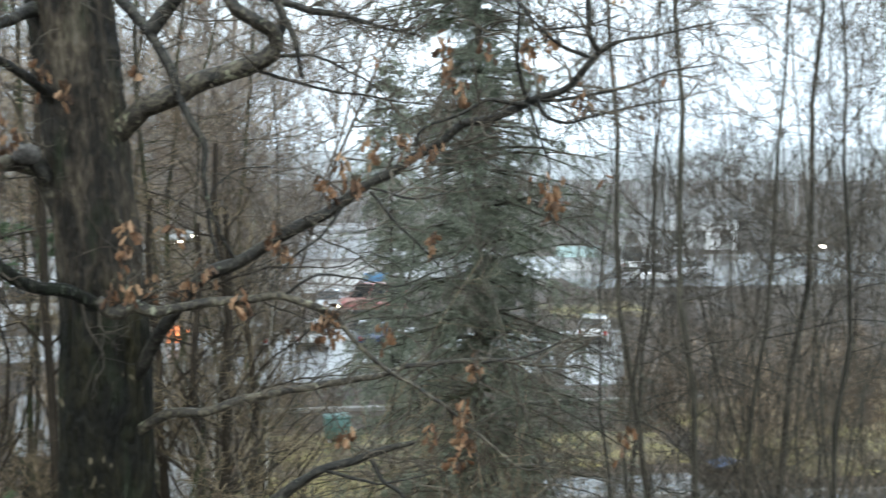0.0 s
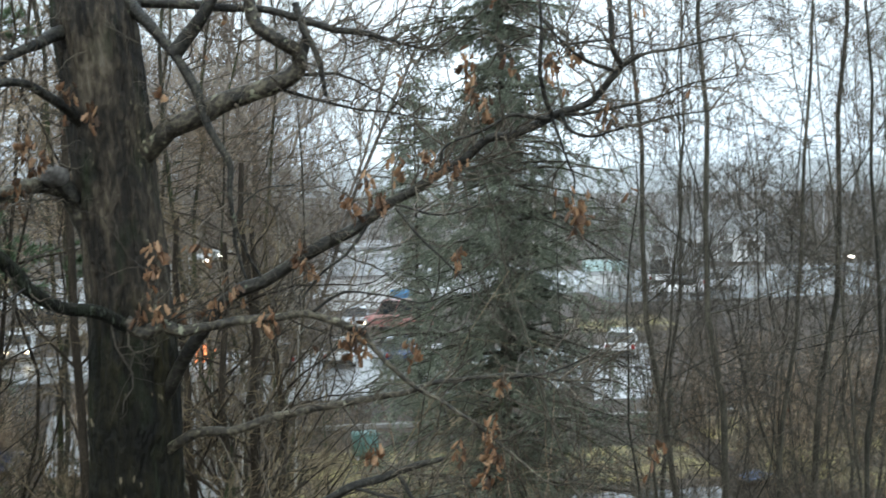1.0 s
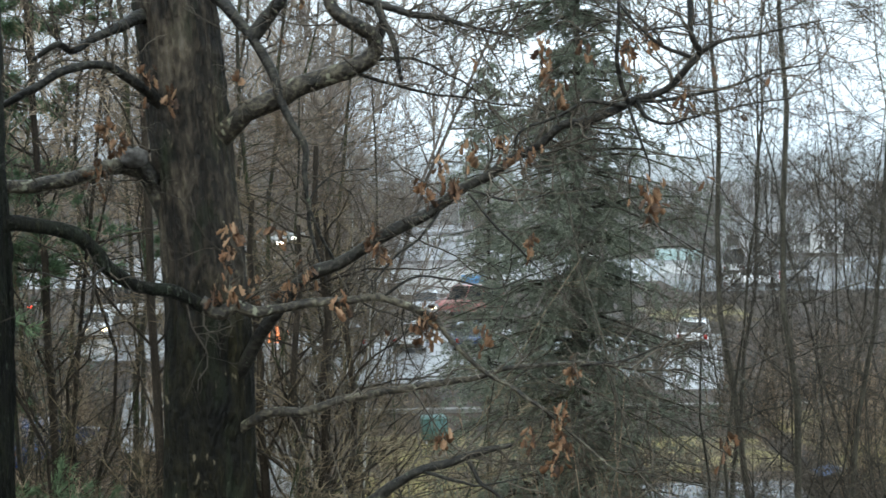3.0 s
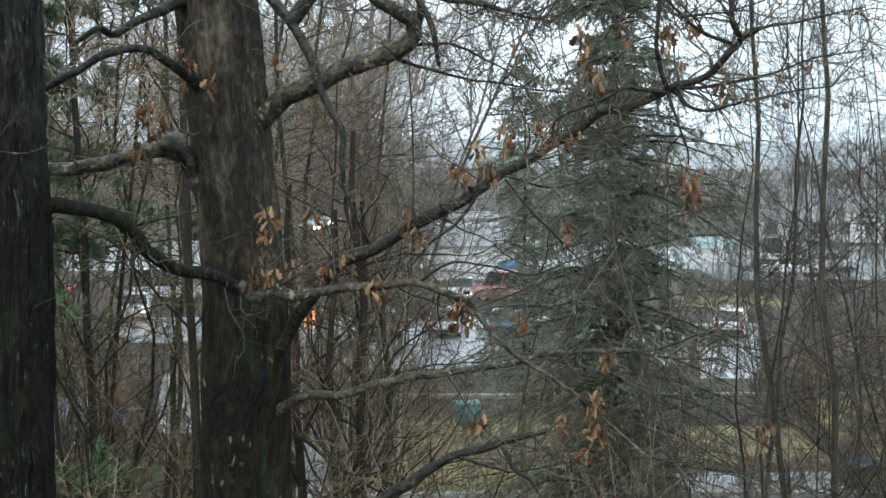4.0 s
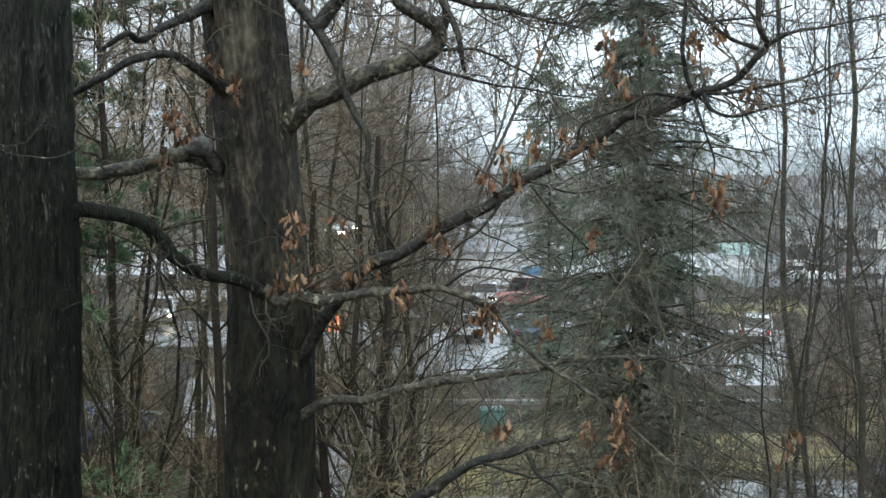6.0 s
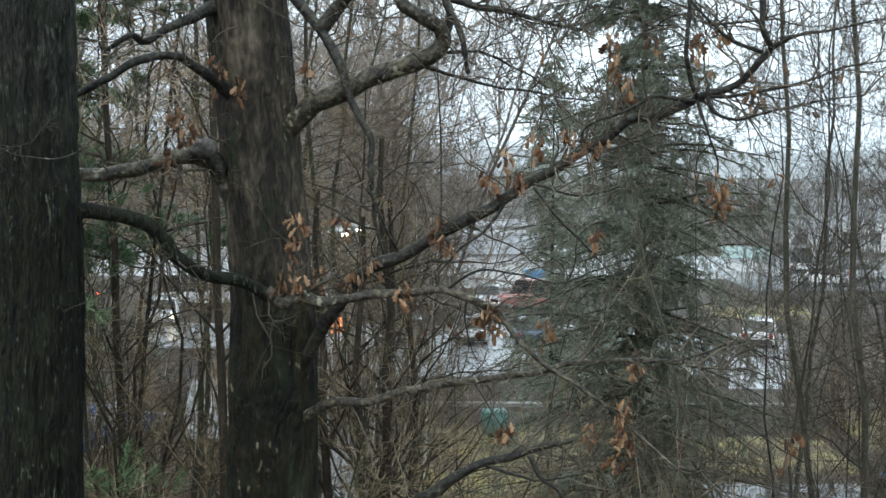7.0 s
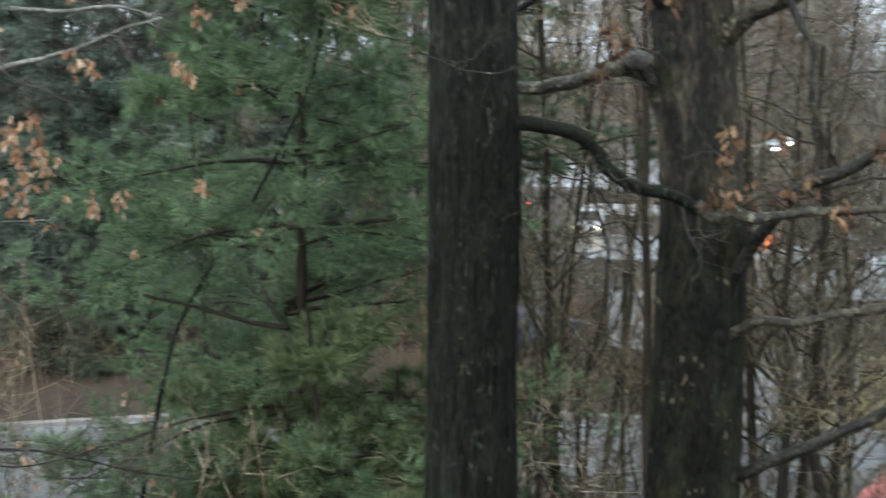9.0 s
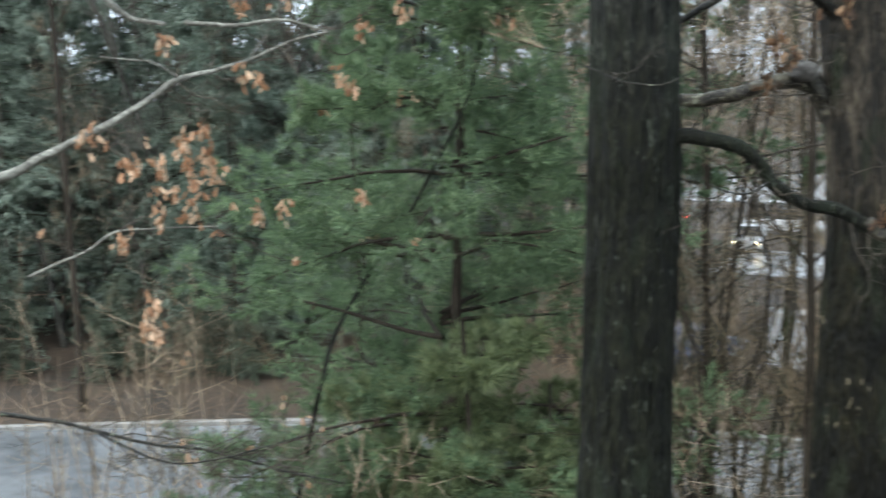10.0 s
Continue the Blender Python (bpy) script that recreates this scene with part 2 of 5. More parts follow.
GRASS = material("winter_grass", [(0.38, (0.05, 0.036, 0.022)), (0.48, (0.12, 0.092, 0.048)), (0.56, (0.24, 0.205, 0.075)), (0.7, (0.4, 0.35, 0.13))], scale=0.45, bump=0.5, fine=20, depth=0.05)
ASPHALT = material("pale_wet_pavement", [(0.35, (0.17, 0.175, 0.18)), (0.5, (0.27, 0.275, 0.285)), (0.7, (0.38, 0.385, 0.395))], scale=0.25, rough=(0.2, 0.5), bump=0.05, fine=5, depth=0.01)
ROAD_GREY = material("wet_grey_asphalt", [(0.35, (0.09, 0.095, 0.1)), (0.5, (0.15, 0.157, 0.165)), (0.7, (0.23, 0.237, 0.247))], scale=0.25, rough=(0.05, 0.3), bump=0.03, fine=5, depth=0.01)
CONCRETE = material("kerb_concrete", [(0.3, (0.13, 0.122, 0.112)), (0.5, (0.22, 0.212, 0.195)), (0.7, (0.33, 0.32, 0.3))], scale=2.0, rough=(0.5, 0.8), bump=0.2)
PAINT_LINE = material("worn_line_paint", [(0.3, (0.35, 0.35, 0.34)), (0.5, (0.68, 0.68, 0.66)), (0.7, (0.78, 0.78, 0.76))], scale=3.0, rough=(0.3, 0.6), bump=0.1)
WHITE_WALL = material("pale_siding", [(0.3, (0.55, 0.56, 0.57)), (0.5, (0.7, 0.71, 0.72)), (0.7, (0.78, 0.79, 0.8))], scale=0.6, stretch=(1, 1, 6), bump=0.2)
ROOF_GREY = material("grey_roof", [(0.3, (0.14, 0.145, 0.15)), (0.5, (0.22, 0.225, 0.235)), (0.7, (0.3, 0.305, 0.315))], scale=0.8, rough=(0.35, 0.7), bump=0.2)
ROOF_TEAL = material("teal_roof", [(0.3, (0.16, 0.22, 0.21)), (0.5, (0.22, 0.3, 0.29)), (0.7, (0.3, 0.37, 0.36))], scale=0.8, rough=(0.35, 0.7), bump=0.2)
STEEL = material("galvanised_steel", [(0.3, (0.3, 0.31, 0.32)), (0.5, (0.45, 0.46, 0.47)), (0.7, (0.55, 0.56, 0.57))], scale=3, rough=(0.35, 0.6), bump=0.05, metal=0.7)
RUBBER = material("tyre_rubber", [(0.3, (0.012, 0.012, 0.012)), (0.6, (0.03, 0.03, 0.03))], scale=6, rough=(0.7, 0.9), bump=0.2)
GLASS_DARK = material("car_glass", [(0.3, (0.015, 0.018, 0.02)), (0.6, (0.03, 0.034, 0.038))], scale=1, rough=(0.03, 0.08), bump=0)
TARP_BLUE = material("blue_tarp", [(0.3, (0.035, 0.055, 0.11)), (0.5, (0.06, 0.095, 0.18)), (0.7, (0.12, 0.165, 0.28))], scale=3, rough=(0.35, 0.6), bump=0.4)
SIGN_BLUE = material("blue_sign_paint", [(0.3, (0.08, 0.22, 0.42)), (0.6, (0.14, 0.34, 0.6))], scale=2, rough=(0.3, 0.5), bump=0)
BIN_TEAL = material("teal_plastic", [(0.3, (0.05, 0.12, 0.11)), (0.6, (0.09, 0.19, 0.175))], scale=2, rough=(0.4, 0.6), bump=0.1)
LAMP_WHITE = lamp_material("white_lamp", (1.0, 0.93, 0.8), 8.0)
LAMP_WARM = lamp_material("warm_lamp", (1.0, 0.78, 0.45), 9.0)
LAMP_RED = lamp_material("red_lamp", (1.0, 0.08, 0.05), 5.0)
LAMP_ORANGE = lamp_material("orange_lit_panel", (1.0, 0.28, 0.1), 1.5)


# haze over the far ridge is painted: pale base colour, faint glow
RIDGE = material("haze_glow_ridge", [(0.3, (0.3, 0.33, 0.36)), (0.5, (0.36, 0.39, 0.42)), (0.7, (0.42, 0.45, 0.48))], scale=0.02, bump=0, rough=(0.9, 1.0))
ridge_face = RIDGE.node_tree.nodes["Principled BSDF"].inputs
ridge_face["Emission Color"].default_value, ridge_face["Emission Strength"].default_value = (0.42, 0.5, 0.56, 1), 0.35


# hillside haze put into a blue-grey colour and a weak emission
SLOPE = material("haze_glow_woods", [(0.34, (0.17, 0.185, 0.195)), (0.5, (0.25, 0.27, 0.285)), (0.68, (0.34, 0.36, 0.375))], scale=0.03, stretch=(6, 6, 2), fine=7, bump=0, rough=(0.9, 1.0))
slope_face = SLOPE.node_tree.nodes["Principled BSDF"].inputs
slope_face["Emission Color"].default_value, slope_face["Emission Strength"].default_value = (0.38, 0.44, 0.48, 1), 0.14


def car_paint(name, colour):
    m = material(name, [(0.3, tuple(c * 0.85 for c in colour)), (0.6, colour)], scale=1.5, rough=(0.08, 0.2), bump=0)
    m.node_tree.nodes["Principled BSDF"].inputs["Coat Weight"].default_value = 0.6
    return m


# ---- shapes ----
class Shape:
    """Gathers corners and faces for one mesh."""

    def __init__(self):
        self.v, self.q, self.t, self.n = [], [], [], 0

    def add(self, v, q=None, t=None):
        if len(v) == 0:
            return self
        self.v.append(np.asarray(v, float).reshape(-1, 3))
        if q is not None and len(q):
            self.q.append(np.asarray(q, int).reshape(-1, 4) + self.n)
        if t is not None and len(t):
            self.t.append(np.asarray(t, int).reshape(-1, 3) + self.n)
        self.n += len(self.v[-1])
        return self

    def box(self, x0, y0, z0, x1, y1, z1, bevel=0.0):
        c = [(x0, y0, z0), (x1, y0, z0), (x1, y1, z0), (x0, y1, z0)]
        if bevel:
            d = bevel
            c += [(x0, y0, z1 - d), (x1, y0, z1 - d), (x1, y1, z1 - d), (x0, y1, z1 - d),
                  (x0 + d, y0 + d, z1), (x1 - d, y0 + d, z1), (x1 - d, y1 - d, z1), (x0 + d, y1 - d, z1)]
            f = [(3, 2, 1, 0), (8, 9, 10, 11)]
            for a in (0, 4):
                f += [(a + k, a + (k + 1) % 4, a + 4 + (k + 1) % 4, a + 4 + k) for k in range(4)]
            return self.add(c, f)
        c += [(x0, y0, z1), (x1, y0, z1), (x1, y1, z1), (x0, y1, z1)]
        return self.add(c, [(3, 2, 1, 0), (4, 5, 6, 7)] + [(k, (k + 1) % 4, 4 + (k + 1) % 4, 4 + k) for k in range(4)])

    def mesh(self, name, mat, smooth=True):
        me = bpy.data.meshes.new(name)
        v = np.concatenate(self.v)
        quads = np.concatenate(self.q) if self.q else np.zeros((0, 4), int)
        tris = np.concatenate(self.t) if self.t else np.zeros((0, 3), int)
        me.vertices.add(len(v))
        me.vertices.foreach_set("co", v.astype(np.float32).ravel())
        loops = np.concatenate([quads.ravel(), tris.ravel()]).astype(np.int32)
        me.loops.add(len(loops))
        me.loops.foreach_set("vertex_index", loops)
        sizes = np.concatenate([np.full(len(quads), 4), np.full(len(tris), 3)])
        starts = np.concatenate([[0], np.cumsum(sizes)[:-1]]).astype(np.int32)
        me.polygons.add(len(sizes))
        me.polygons.foreach_set("loop_start", starts)
        me.polygons.foreach_set("use_smooth", np.full(len(sizes), smooth))
        me.update(calc_edges=True)
        me.validate()
        me.materials.append(mat)
        return me


def part(name, shape, mat, parent, label="", smooth=True, kind=""):
    ob = new(name, shape.mesh(name, mat, smooth))
    ob.parent = parent
    return tagged(ob, label, kind=kind)


def thing(name, label, category, at=(0, 0, 0), turn=0, group="", kind=""):
    ob = new(name)
    ob.matrix_basis = pose(*at, 0, 0, turn)
    return tagged(ob, label, category, group, kind)


def unit(a):
    return a / np.maximum(np.linalg.norm(a, axis=-1, keepdims=True), 1e-9)


def tubes(shape, paths, radii, sides, cap=False):
    """Round stems along paths (n, m, 3) with radii (n, m)."""
    paths, radii = np.asarray(paths, float), np.asarray(radii, float)
    n, m, _ = paths.shape
    if n == 0:
        return shape
    tan = unit(np.gradient(paths, axis=1))
    mean = unit(paths[:, -1] - paths[:, 0])
    ref = np.where(np.abs(mean[:, 2:3]) > 0.8, np.array([[1.0, 0, 0]]), np.array([[0, 0, 1.0]]))
    u = unit(np.cross(tan, ref[:, None, :]))
    w = np.cross(tan, u)
    a = np.linspace(0, 2 * np.pi, sides, endpoint=False)
    ring = u[:, :, None, :] * np.cos(a)[None, None, :, None] + w[:, :, None, :] * np.sin(a)[None, None, :, None]
    v = paths[:, :, None, :] + ring * radii[:, :, None, None]
    i = np.arange(n)[:, None, None] * m * sides + np.arange(m - 1)[None, :, None] * sides
    k = np.arange(sides)[None, None, :]
    k2 = (k + 1) % sides
    q = np.stack([i + k, i + k2, i + sides + k2, i + sides + k], -1)
    return shape.add(v.reshape(-1, 3), q.reshape(-1, 4))


def cones(shape, base, tip, width):
    """Fine twigs: slim three-sided cones from base to tip."""
    n = len(base)
    d = unit(tip - base)
    u = unit(np.cross(d, np.where(np.abs(d[:, 2:3]) > 0.8, [[1.0, 0, 0]], [[0, 0, 1.0]])))
    w = np.cross(d, u)
    r = np.broadcast_to(np.asarray(width, float) / 2, (n,))[:, None]
    ring_ = [base + (u * math.cos(a) + w * math.sin(a)) * r for a in (0, 2.094, 4.189)]
    v = np.stack(ring_ + [tip], 1).reshape(-1, 3)
    i = np.arange(n)[:, None] * 4
    t = np.concatenate([i + [0, 1, 3], i + [1, 2, 3], i + [2, 0, 3]], 1)
    return shape.add(v, t=t.reshape(-1, 3))


def bent(shape, paths, width):
    """Cheap shoots: two slim cones a path, the second from a bend in the first."""
    m = paths.shape[1]
    cones(shape, paths[:, 0], paths[:, 2 * m // 3], width)
    return cones(shape, paths[:, m // 2], paths[:, -1], np.asarray(width) * 0.75)


def smooth_path(points, per=5):
    """A curve through the knots, in even steps between them."""
    p = np.asarray(points, float)
    p = np.concatenate([[2 * p[0] - p[1]], p, [2 * p[-1] - p[-2]]])
    out = []
    for k in range(1, len(p) - 2):
        for s in np.arange(per) / per:
            a, b, c, d = p[k - 1], p[k], p[k + 1], p[k + 2]
            out.append(0.5 * (2 * b + (c - a) * s + (2 * a - 5 * b + 4 * c - d) * s * s + (3 * b - a - 3 * c + d) * s ** 3))
    out.append(p[-2])
    return np.array(out)


def grow(rng, base, way, length, steps, wander, lift=0.0):
    """Wandering shoots: paths (n, steps + 1, 3). lift bends them up, or down where it is negative."""
    d, pos = unit(np.asarray(way, float)), np.asarray(base, float)
    out = [pos]
    for _ in range(steps):
        d = unit(d + rng.normal(0, wander, d.shape) + np.array([0, 0, lift]))
        pos = pos + d * (np.asarray(length)[:, None] / steps)
        out.append(pos)
    return np.stack(out, 1)


def taper(r0, r1, m):
    s = np.linspace(0, 1, m)[None, :]
    return np.asarray(r0)[:, None] * (1 - s) + np.asarray(r1)[:, None] * s


def sprout(rng, paths, radii, per, low, high, angle, length, thick=0.6, flat=0.0):
    """Where side shoots leave their parents: base, way, length, radius. length: share of the parent's own."""
    n, m, _ = paths.shape
    who = np.repeat(np.arange(n), per)
    u = rng.uniform(low, high, len(who)) * (m - 1)
    k = np.minimum(u.astype(int), m - 2)
    f = (u - k)[:, None]
    base = paths[who, k] * (1 - f) + paths[who, k + 1] * f
    tan = unit(paths[who, k + 1] - paths[who, k])
    side = rng.normal(0, 1, (len(who), 3))
    side[:, 2] *= 1 - flat
    side = unit(side - tan * np.sum(side * tan, 1, keepdims=True))
    a = np.radians(rng.uniform(angle[0], angle[1], len(who)))[:, None]
    own = np.linalg.norm(paths[:, -1] - paths[:, 0], axis=1)[who]
    long = own * rng.uniform(length[0], length[1], len(who)) * (1.15 - 0.6 * u / (m - 1))
    return base, tan * np.cos(a) + side * np.sin(a), long, radii[who, k] * thick


def value_noise(p, seed=0):
    """Smooth noise in 0..1 at points (n, 3)."""
    p = np.asarray(p, float)
    i = np.floor(p).astype(np.int64)
    f = p - i
    f = f * f * (3 - 2 * f)
    out = 0
    for dx in (0, 1):
        for dy in (0, 1):
            for dz in (0, 1):
                h = (i[:, 0] + dx) * 374761393 + (i[:, 1] + dy) * 668265263 + (i[:, 2] + dz) * 2147483647 + seed * 1013904223
                h = (h ^ (h >> 13)) * 1274126177 & 0x7FFFFFFF
                h = (h ^ (h >> 16)) % 10007 / 10007
                out = out + h * (f[:, 0] if dx else 1 - f[:, 0]) * (f[:, 1] if dy else 1 - f[:, 1]) * (f[:, 2] if dz else 1 - f[:, 2])
    return out


def furrowed(shape, knots, radii, sides, rings, depth, seed):
    """A big trunk with bark ridges that run up it and split and join."""
    path = smooth_path(knots, 8)
    s = np.linspace(0, len(path) - 1, rings)
    path = np.stack([np.interp(s, np.arange(len(path)), path[:, c]) for c in range(3)], 1)
    rad = np.interp(np.linspace(0, 1, rings), np.linspace(0, 1, len(radii)), radii)
    a = np.linspace(0, 2 * np.pi, sides, endpoint=False)
    aa, zz = np.meshgrid(a, path[:, 2])
    k = 17.0
    p = np.stack([np.cos(aa) * k / 2.2, np.sin(aa) * k / 2.2, zz * 3.4], -1).reshape(-1, 3)
    ridge = 1 - np.abs(value_noise(p, seed) * 2 - 1) * 1.6
    p2 = np.stack([np.cos(aa) * 9, np.sin(aa) * 9, zz * 9.0], -1).reshape(-1, 3)
    lump = np.stack([np.cos(aa) * 1.2, np.sin(aa) * 1.2, zz * 1.3], -1).reshape(-1, 3)
    r = np.repeat(rad, sides) * (1 + 0.10 * (value_noise(lump, seed + 3) - 0.5)) + depth * ridge + depth * 0.6 * (value_noise(p2, seed + 7) - 0.5)
    v = np.repeat(path, sides, 0) + np.stack([np.cos(aa).ravel() * r, np.sin(aa).ravel() * r, np.zeros(len(r))], 1)
    i, j = np.meshgrid(np.arange(rings - 1), np.arange(sides), indexing="ij")
    j2 = (j + 1) % sides
    q = np.stack([i * sides + j, i * sides + j2, (i + 1) * sides + j2, (i + 1) * sides + j], -1)
    return shape.add(v, q.reshape(-1, 4))


def leaf_mesh(curl, mat):
    """One lobed, curled oak leaf of unit length that hangs from its stalk."""
    outline = ((0.0, 0.03), (0.2, 0.19), (0.34, 0.15), (0.52, 0.33), (0.64, 0.22), (0.82, 0.25), (1.0, 0.02))
    v = []
    for u, w in outline:
        bend, lift = 0.32 * curl * (u - 0.3) ** 2, w * curl * 1.3
        n = w / (1 + curl)
        v += [(-n, bend + lift, -u), (0, bend, -u), (n, bend + lift, -u)]
    q = [(k * 3 + j, k * 3 + j + 1, k * 3 + j + 4, k * 3 + j + 3) for k in range(6) for j in range(2)]
    return Shape().add(v, q).mesh("leaf", mat)


def hang_leaves(parent, rng, centre, count, size, spread, meshes):
    """Dead leaves that hang in one bunch, each a piece of its own."""
    for _ in range(count):
        ob = new("leaf", meshes[int(rng.integers(len(meshes)))])
        ob.parent = parent
        at = np.asarray(centre) + rng.normal(0, spread, 3) * [1.1, 1.1, 1.7] + [0, 0, size * 0.45]
        ob.matrix_basis = pose(*at, *rng.normal(0, 21, 2), rng.uniform(0, 360))
        s = size * rng.uniform(0.7, 1.25)
        ob.scale = (s, s, s)


def needles(shape, rng, base, way, each, length, width, fan):
    """Bundles of thin needles that fan out from shoots."""
    n = len(base) * each
    b = np.repeat(base, each, 0)
    d = unit(np.repeat(unit(way), each, 0) + rng.normal(0, fan, (n, 3)))
    side = unit(np.cross(d, rng.normal(0, 1, (n, 3)))) * (width / 2)
    long = (length * rng.uniform(0.7, 1.2, n))[:, None]
    v = np.stack([b - side, b + side, b + d * long], 1).reshape(-1, 3)
    return shape.add(v, t=np.arange(n * 3).reshape(-1, 3))


# ---- the lie of the land ----
def step(a, b, x):
    s = np.clip((x - a) / (b - a), 0, 1)
    return s * s * (3 - 2 * s)


def ground_z(x, y):
    """Height of the ground: a steep bank below the viewpoint, a flat valley, a wooded ridge beyond."""
    x, y = np.asarray(x, float), np.asarray(y, float)
    bank = 6.2 * (1 - step(1.0, 17.0, y + 0.1 * np.abs(x)))
    p = np.stack([x.ravel() / 5, y.ravel() / 5, np.zeros(x.size)], 1)
    rough = (value_noise(p, 5) - 0.5).reshape(x.shape) * 0.5 * step(17, 9, y)
    far = np.hypot(x, y)
    p = np.stack([x.ravel() / 260, y.ravel() / 260, np.zeros(x.size)], 1)
    hills = step(130, 700, far) * (7 + 8 * value_noise(p, 9).reshape(x.shape))
    return bank + rough + hills


axis = np.sinh(np.linspace(-6.0, 6.0, 170)) / np.sinh(6.0) * 2600
gx, gy = np.meshgrid(axis, axis + 12, indexing="ij")
gz = ground_z(gx, gy)
gs = Shape()
ii, jj = np.meshgrid(np.arange(169), np.arange(169), indexing="ij")
gs.add(np.stack([gx, gy, gz], -1).reshape(-1, 3), np.stack([ii * 170 + jj, (ii + 1) * 170 + jj, (ii + 1) * 170 + jj + 1, ii * 170 + jj + 1], -1).reshape(-1, 4))
ground = new("ground", gs.mesh("ground", LITTER))
tagged(ground, "brown leaf litter and rough grass on a wooded bank and valley floor", "ground", kind="structure")


def ribbon(name, centre, width, z, mat, label, category, thick=0.02):
    """A strip of paving along a curve, with edges of its own."""
    p = smooth_path([(x, y, z) for x, y in centre], 8)
    t = unit(np.gradient(p, axis=0))
    side = np.stack([-t[:, 1], t[:, 0], 0 * t[:, 0]], 1) * width / 2
    low = np.array([0, 0, -thick - 0.05])
    rows = np.stack([p + side + low, p + side, p - side, p - side + low], 1)
    m = len(p)
    i = np.arange(m - 1)[:, None] * 4 + np.arange(3)[None, :]
    s = Shape().add(rows.reshape(-1, 3), np.stack([i, i + 1, i + 5, i + 4], -1).reshape(-1, 4))
    return tagged(new(name, s.mesh(name, mat, False)), label, category, kind="structure")


ROAD = [(-60, 2), (-34, 14), (-23, 20.5), (-14, 25.5), (-4, 28), (8, 28.5), (24, 27), (45, 23), (80, 15)]
ribbon("road", ROAD, 8.5, 0.03, ROAD_GREY, "wet grey asphalt road that mirrors the pale sky", "road")


def beside(centre, off):
    p = smooth_path([(x, y, 0) for x, y in centre], 2)
    t = unit(np.gradient(p, axis=0))
    return [(a - u[1] * off, b + u[0] * off) for (a, b, _), u in zip(p, t)]


ribbon("kerb_far", beside(ROAD, 4.4), 0.3, 0.14, CONCRETE, "pale concrete kerb along the far road edge", "kerb", 0.14)
ribbon("kerb_near", beside(ROAD, -4.4), 0.3, 0.14, CONCRETE, "pale concrete kerb along the near road edge", "kerb", 0.14)
lot = Shape().box(-3.6, 52.5, -0.1, 7.6, 60, 0.03).box(-17, 60.004, -0.1, 7.6, 69, 0.03)
bay = Shape().add([(12.2, 50, -0.1), (14.9, 50, -0.1), (19.4, 66, -0.1), (15.4, 66, -0.1), (12.2, 50, 0.03), (14.9, 50, 0.03), (19.4, 66, 0.03), (15.4, 66, 0.03)],
                  [(3, 2, 1, 0), (4, 5, 6, 7)] + [(k, (k + 1) % 4, 4 + (k + 1) % 4, 4 + k) for k in range(4)])
tagged(new("lane_far", bay.mesh("lane_far", ASPHALT, False)), "wet asphalt lane climbing between the hedges", "lane", kind="structure")
side = Shape().add([(7.65, 53, -0.1), (12.5, 53, -0.1), (15, 66, -0.1), (7.65, 66, -0.1), (7.65, 53, 0.026), (12.5, 53, 0.026), (15, 66, 0.026), (7.65, 66, 0.026)],
                   [(3, 2, 1, 0), (4, 5, 6, 7)] + [(k, (k + 1) % 4, 4 + (k + 1) % 4, 4 + k) for k in range(4)])
tagged(new("pavement_side", side.mesh("pavement_side", ROAD_GREY, False)), "darker wet asphalt at the side of the lot", "pavement", kind="structure")
verge = Shape().box(7.8, 33.1, -0.1, 12.6, 35.2, 0.024)
tagged(new("pavement_verge", verge.mesh("pavement_verge", ROAD_GREY, False)), "grey wet pull-in beside the far kerb", "pavement", kind="structure")
tagged(new("parking_lot", lot.mesh("parking_lot", ASPHALT, False)), "wet grey asphalt parking lot shining under the sky", "parking lot", kind="structure")
edge = Shape().box(-7.7, 46.1, -0.1, 20.7, 46.46, 0.16, 0.02)
tagged(new("kerb_lot", edge.mesh("kerb_lot", CONCRETE, False)), "straight pale concrete kerb of the parking lot", "kerb", kind="structure")
lane = Shape()
for k, (x0, x1, y) in enumerate([(-9.25, -7.7, 40.6), (-11.6, -9.7, 51.5)]):
    lane.add([(x0, y, -0.1), (x0, y, 0.025), (x1, y, 0.025), (x1, y, -0.1)])
lane.q.append(np.array([(0, 1, 5, 4), (1, 2, 6, 5), (2, 3, 7, 6), (0, 3, 2, 1), (4, 5, 6, 7)]))
tagged(new("driveway", lane.mesh("driveway", ASPHALT, False)), "wet asphalt driveway from the road to the lot", "driveway", kind="structure")
entry = Shape().add([(-4.7, 32.5, -0.1), (-2.5, 32.5, -0.1), (-2.9, 39.5, -0.1), (-4.6, 39.5, -0.1), (-4.7, 32.5, 0.024), (-2.5, 32.5, 0.024), (-2.9, 39.5, 0.024), (-4.6, 39.5, 0.024)],
                    [(3, 2, 1, 0), (4, 5, 6, 7)] + [(k, (k + 1) % 4, 4 + (k + 1) % 4, 4 + k) for k in range(4)])
tagged(new("pavement_entry", entry.mesh("pavement_entry", ASPHALT, False)), "wet pale entry off the far side of the road", "pavement", kind="structure")
apron = Shape().box(-3.5, 17.5, -0.1, 3.2, 24.2, 0.02)
tagged(new("pavement_apron", apron.mesh("pavement_apron", ASPHALT, False)), "wet asphalt parking bay beside the road", "pavement", kind="structure")
yard = Shape().box(23, 88, -0.1, 66, 118, 0.03)
tagged(new("pavement_yard", yard.mesh("pavement_yard", ROAD_GREY, False)), "wide grey wet yard across the valley floor", "pavement", kind="structure")
far_lot = Shape().box(-60, 96, -0.1, 22.9, 128, 0.03)
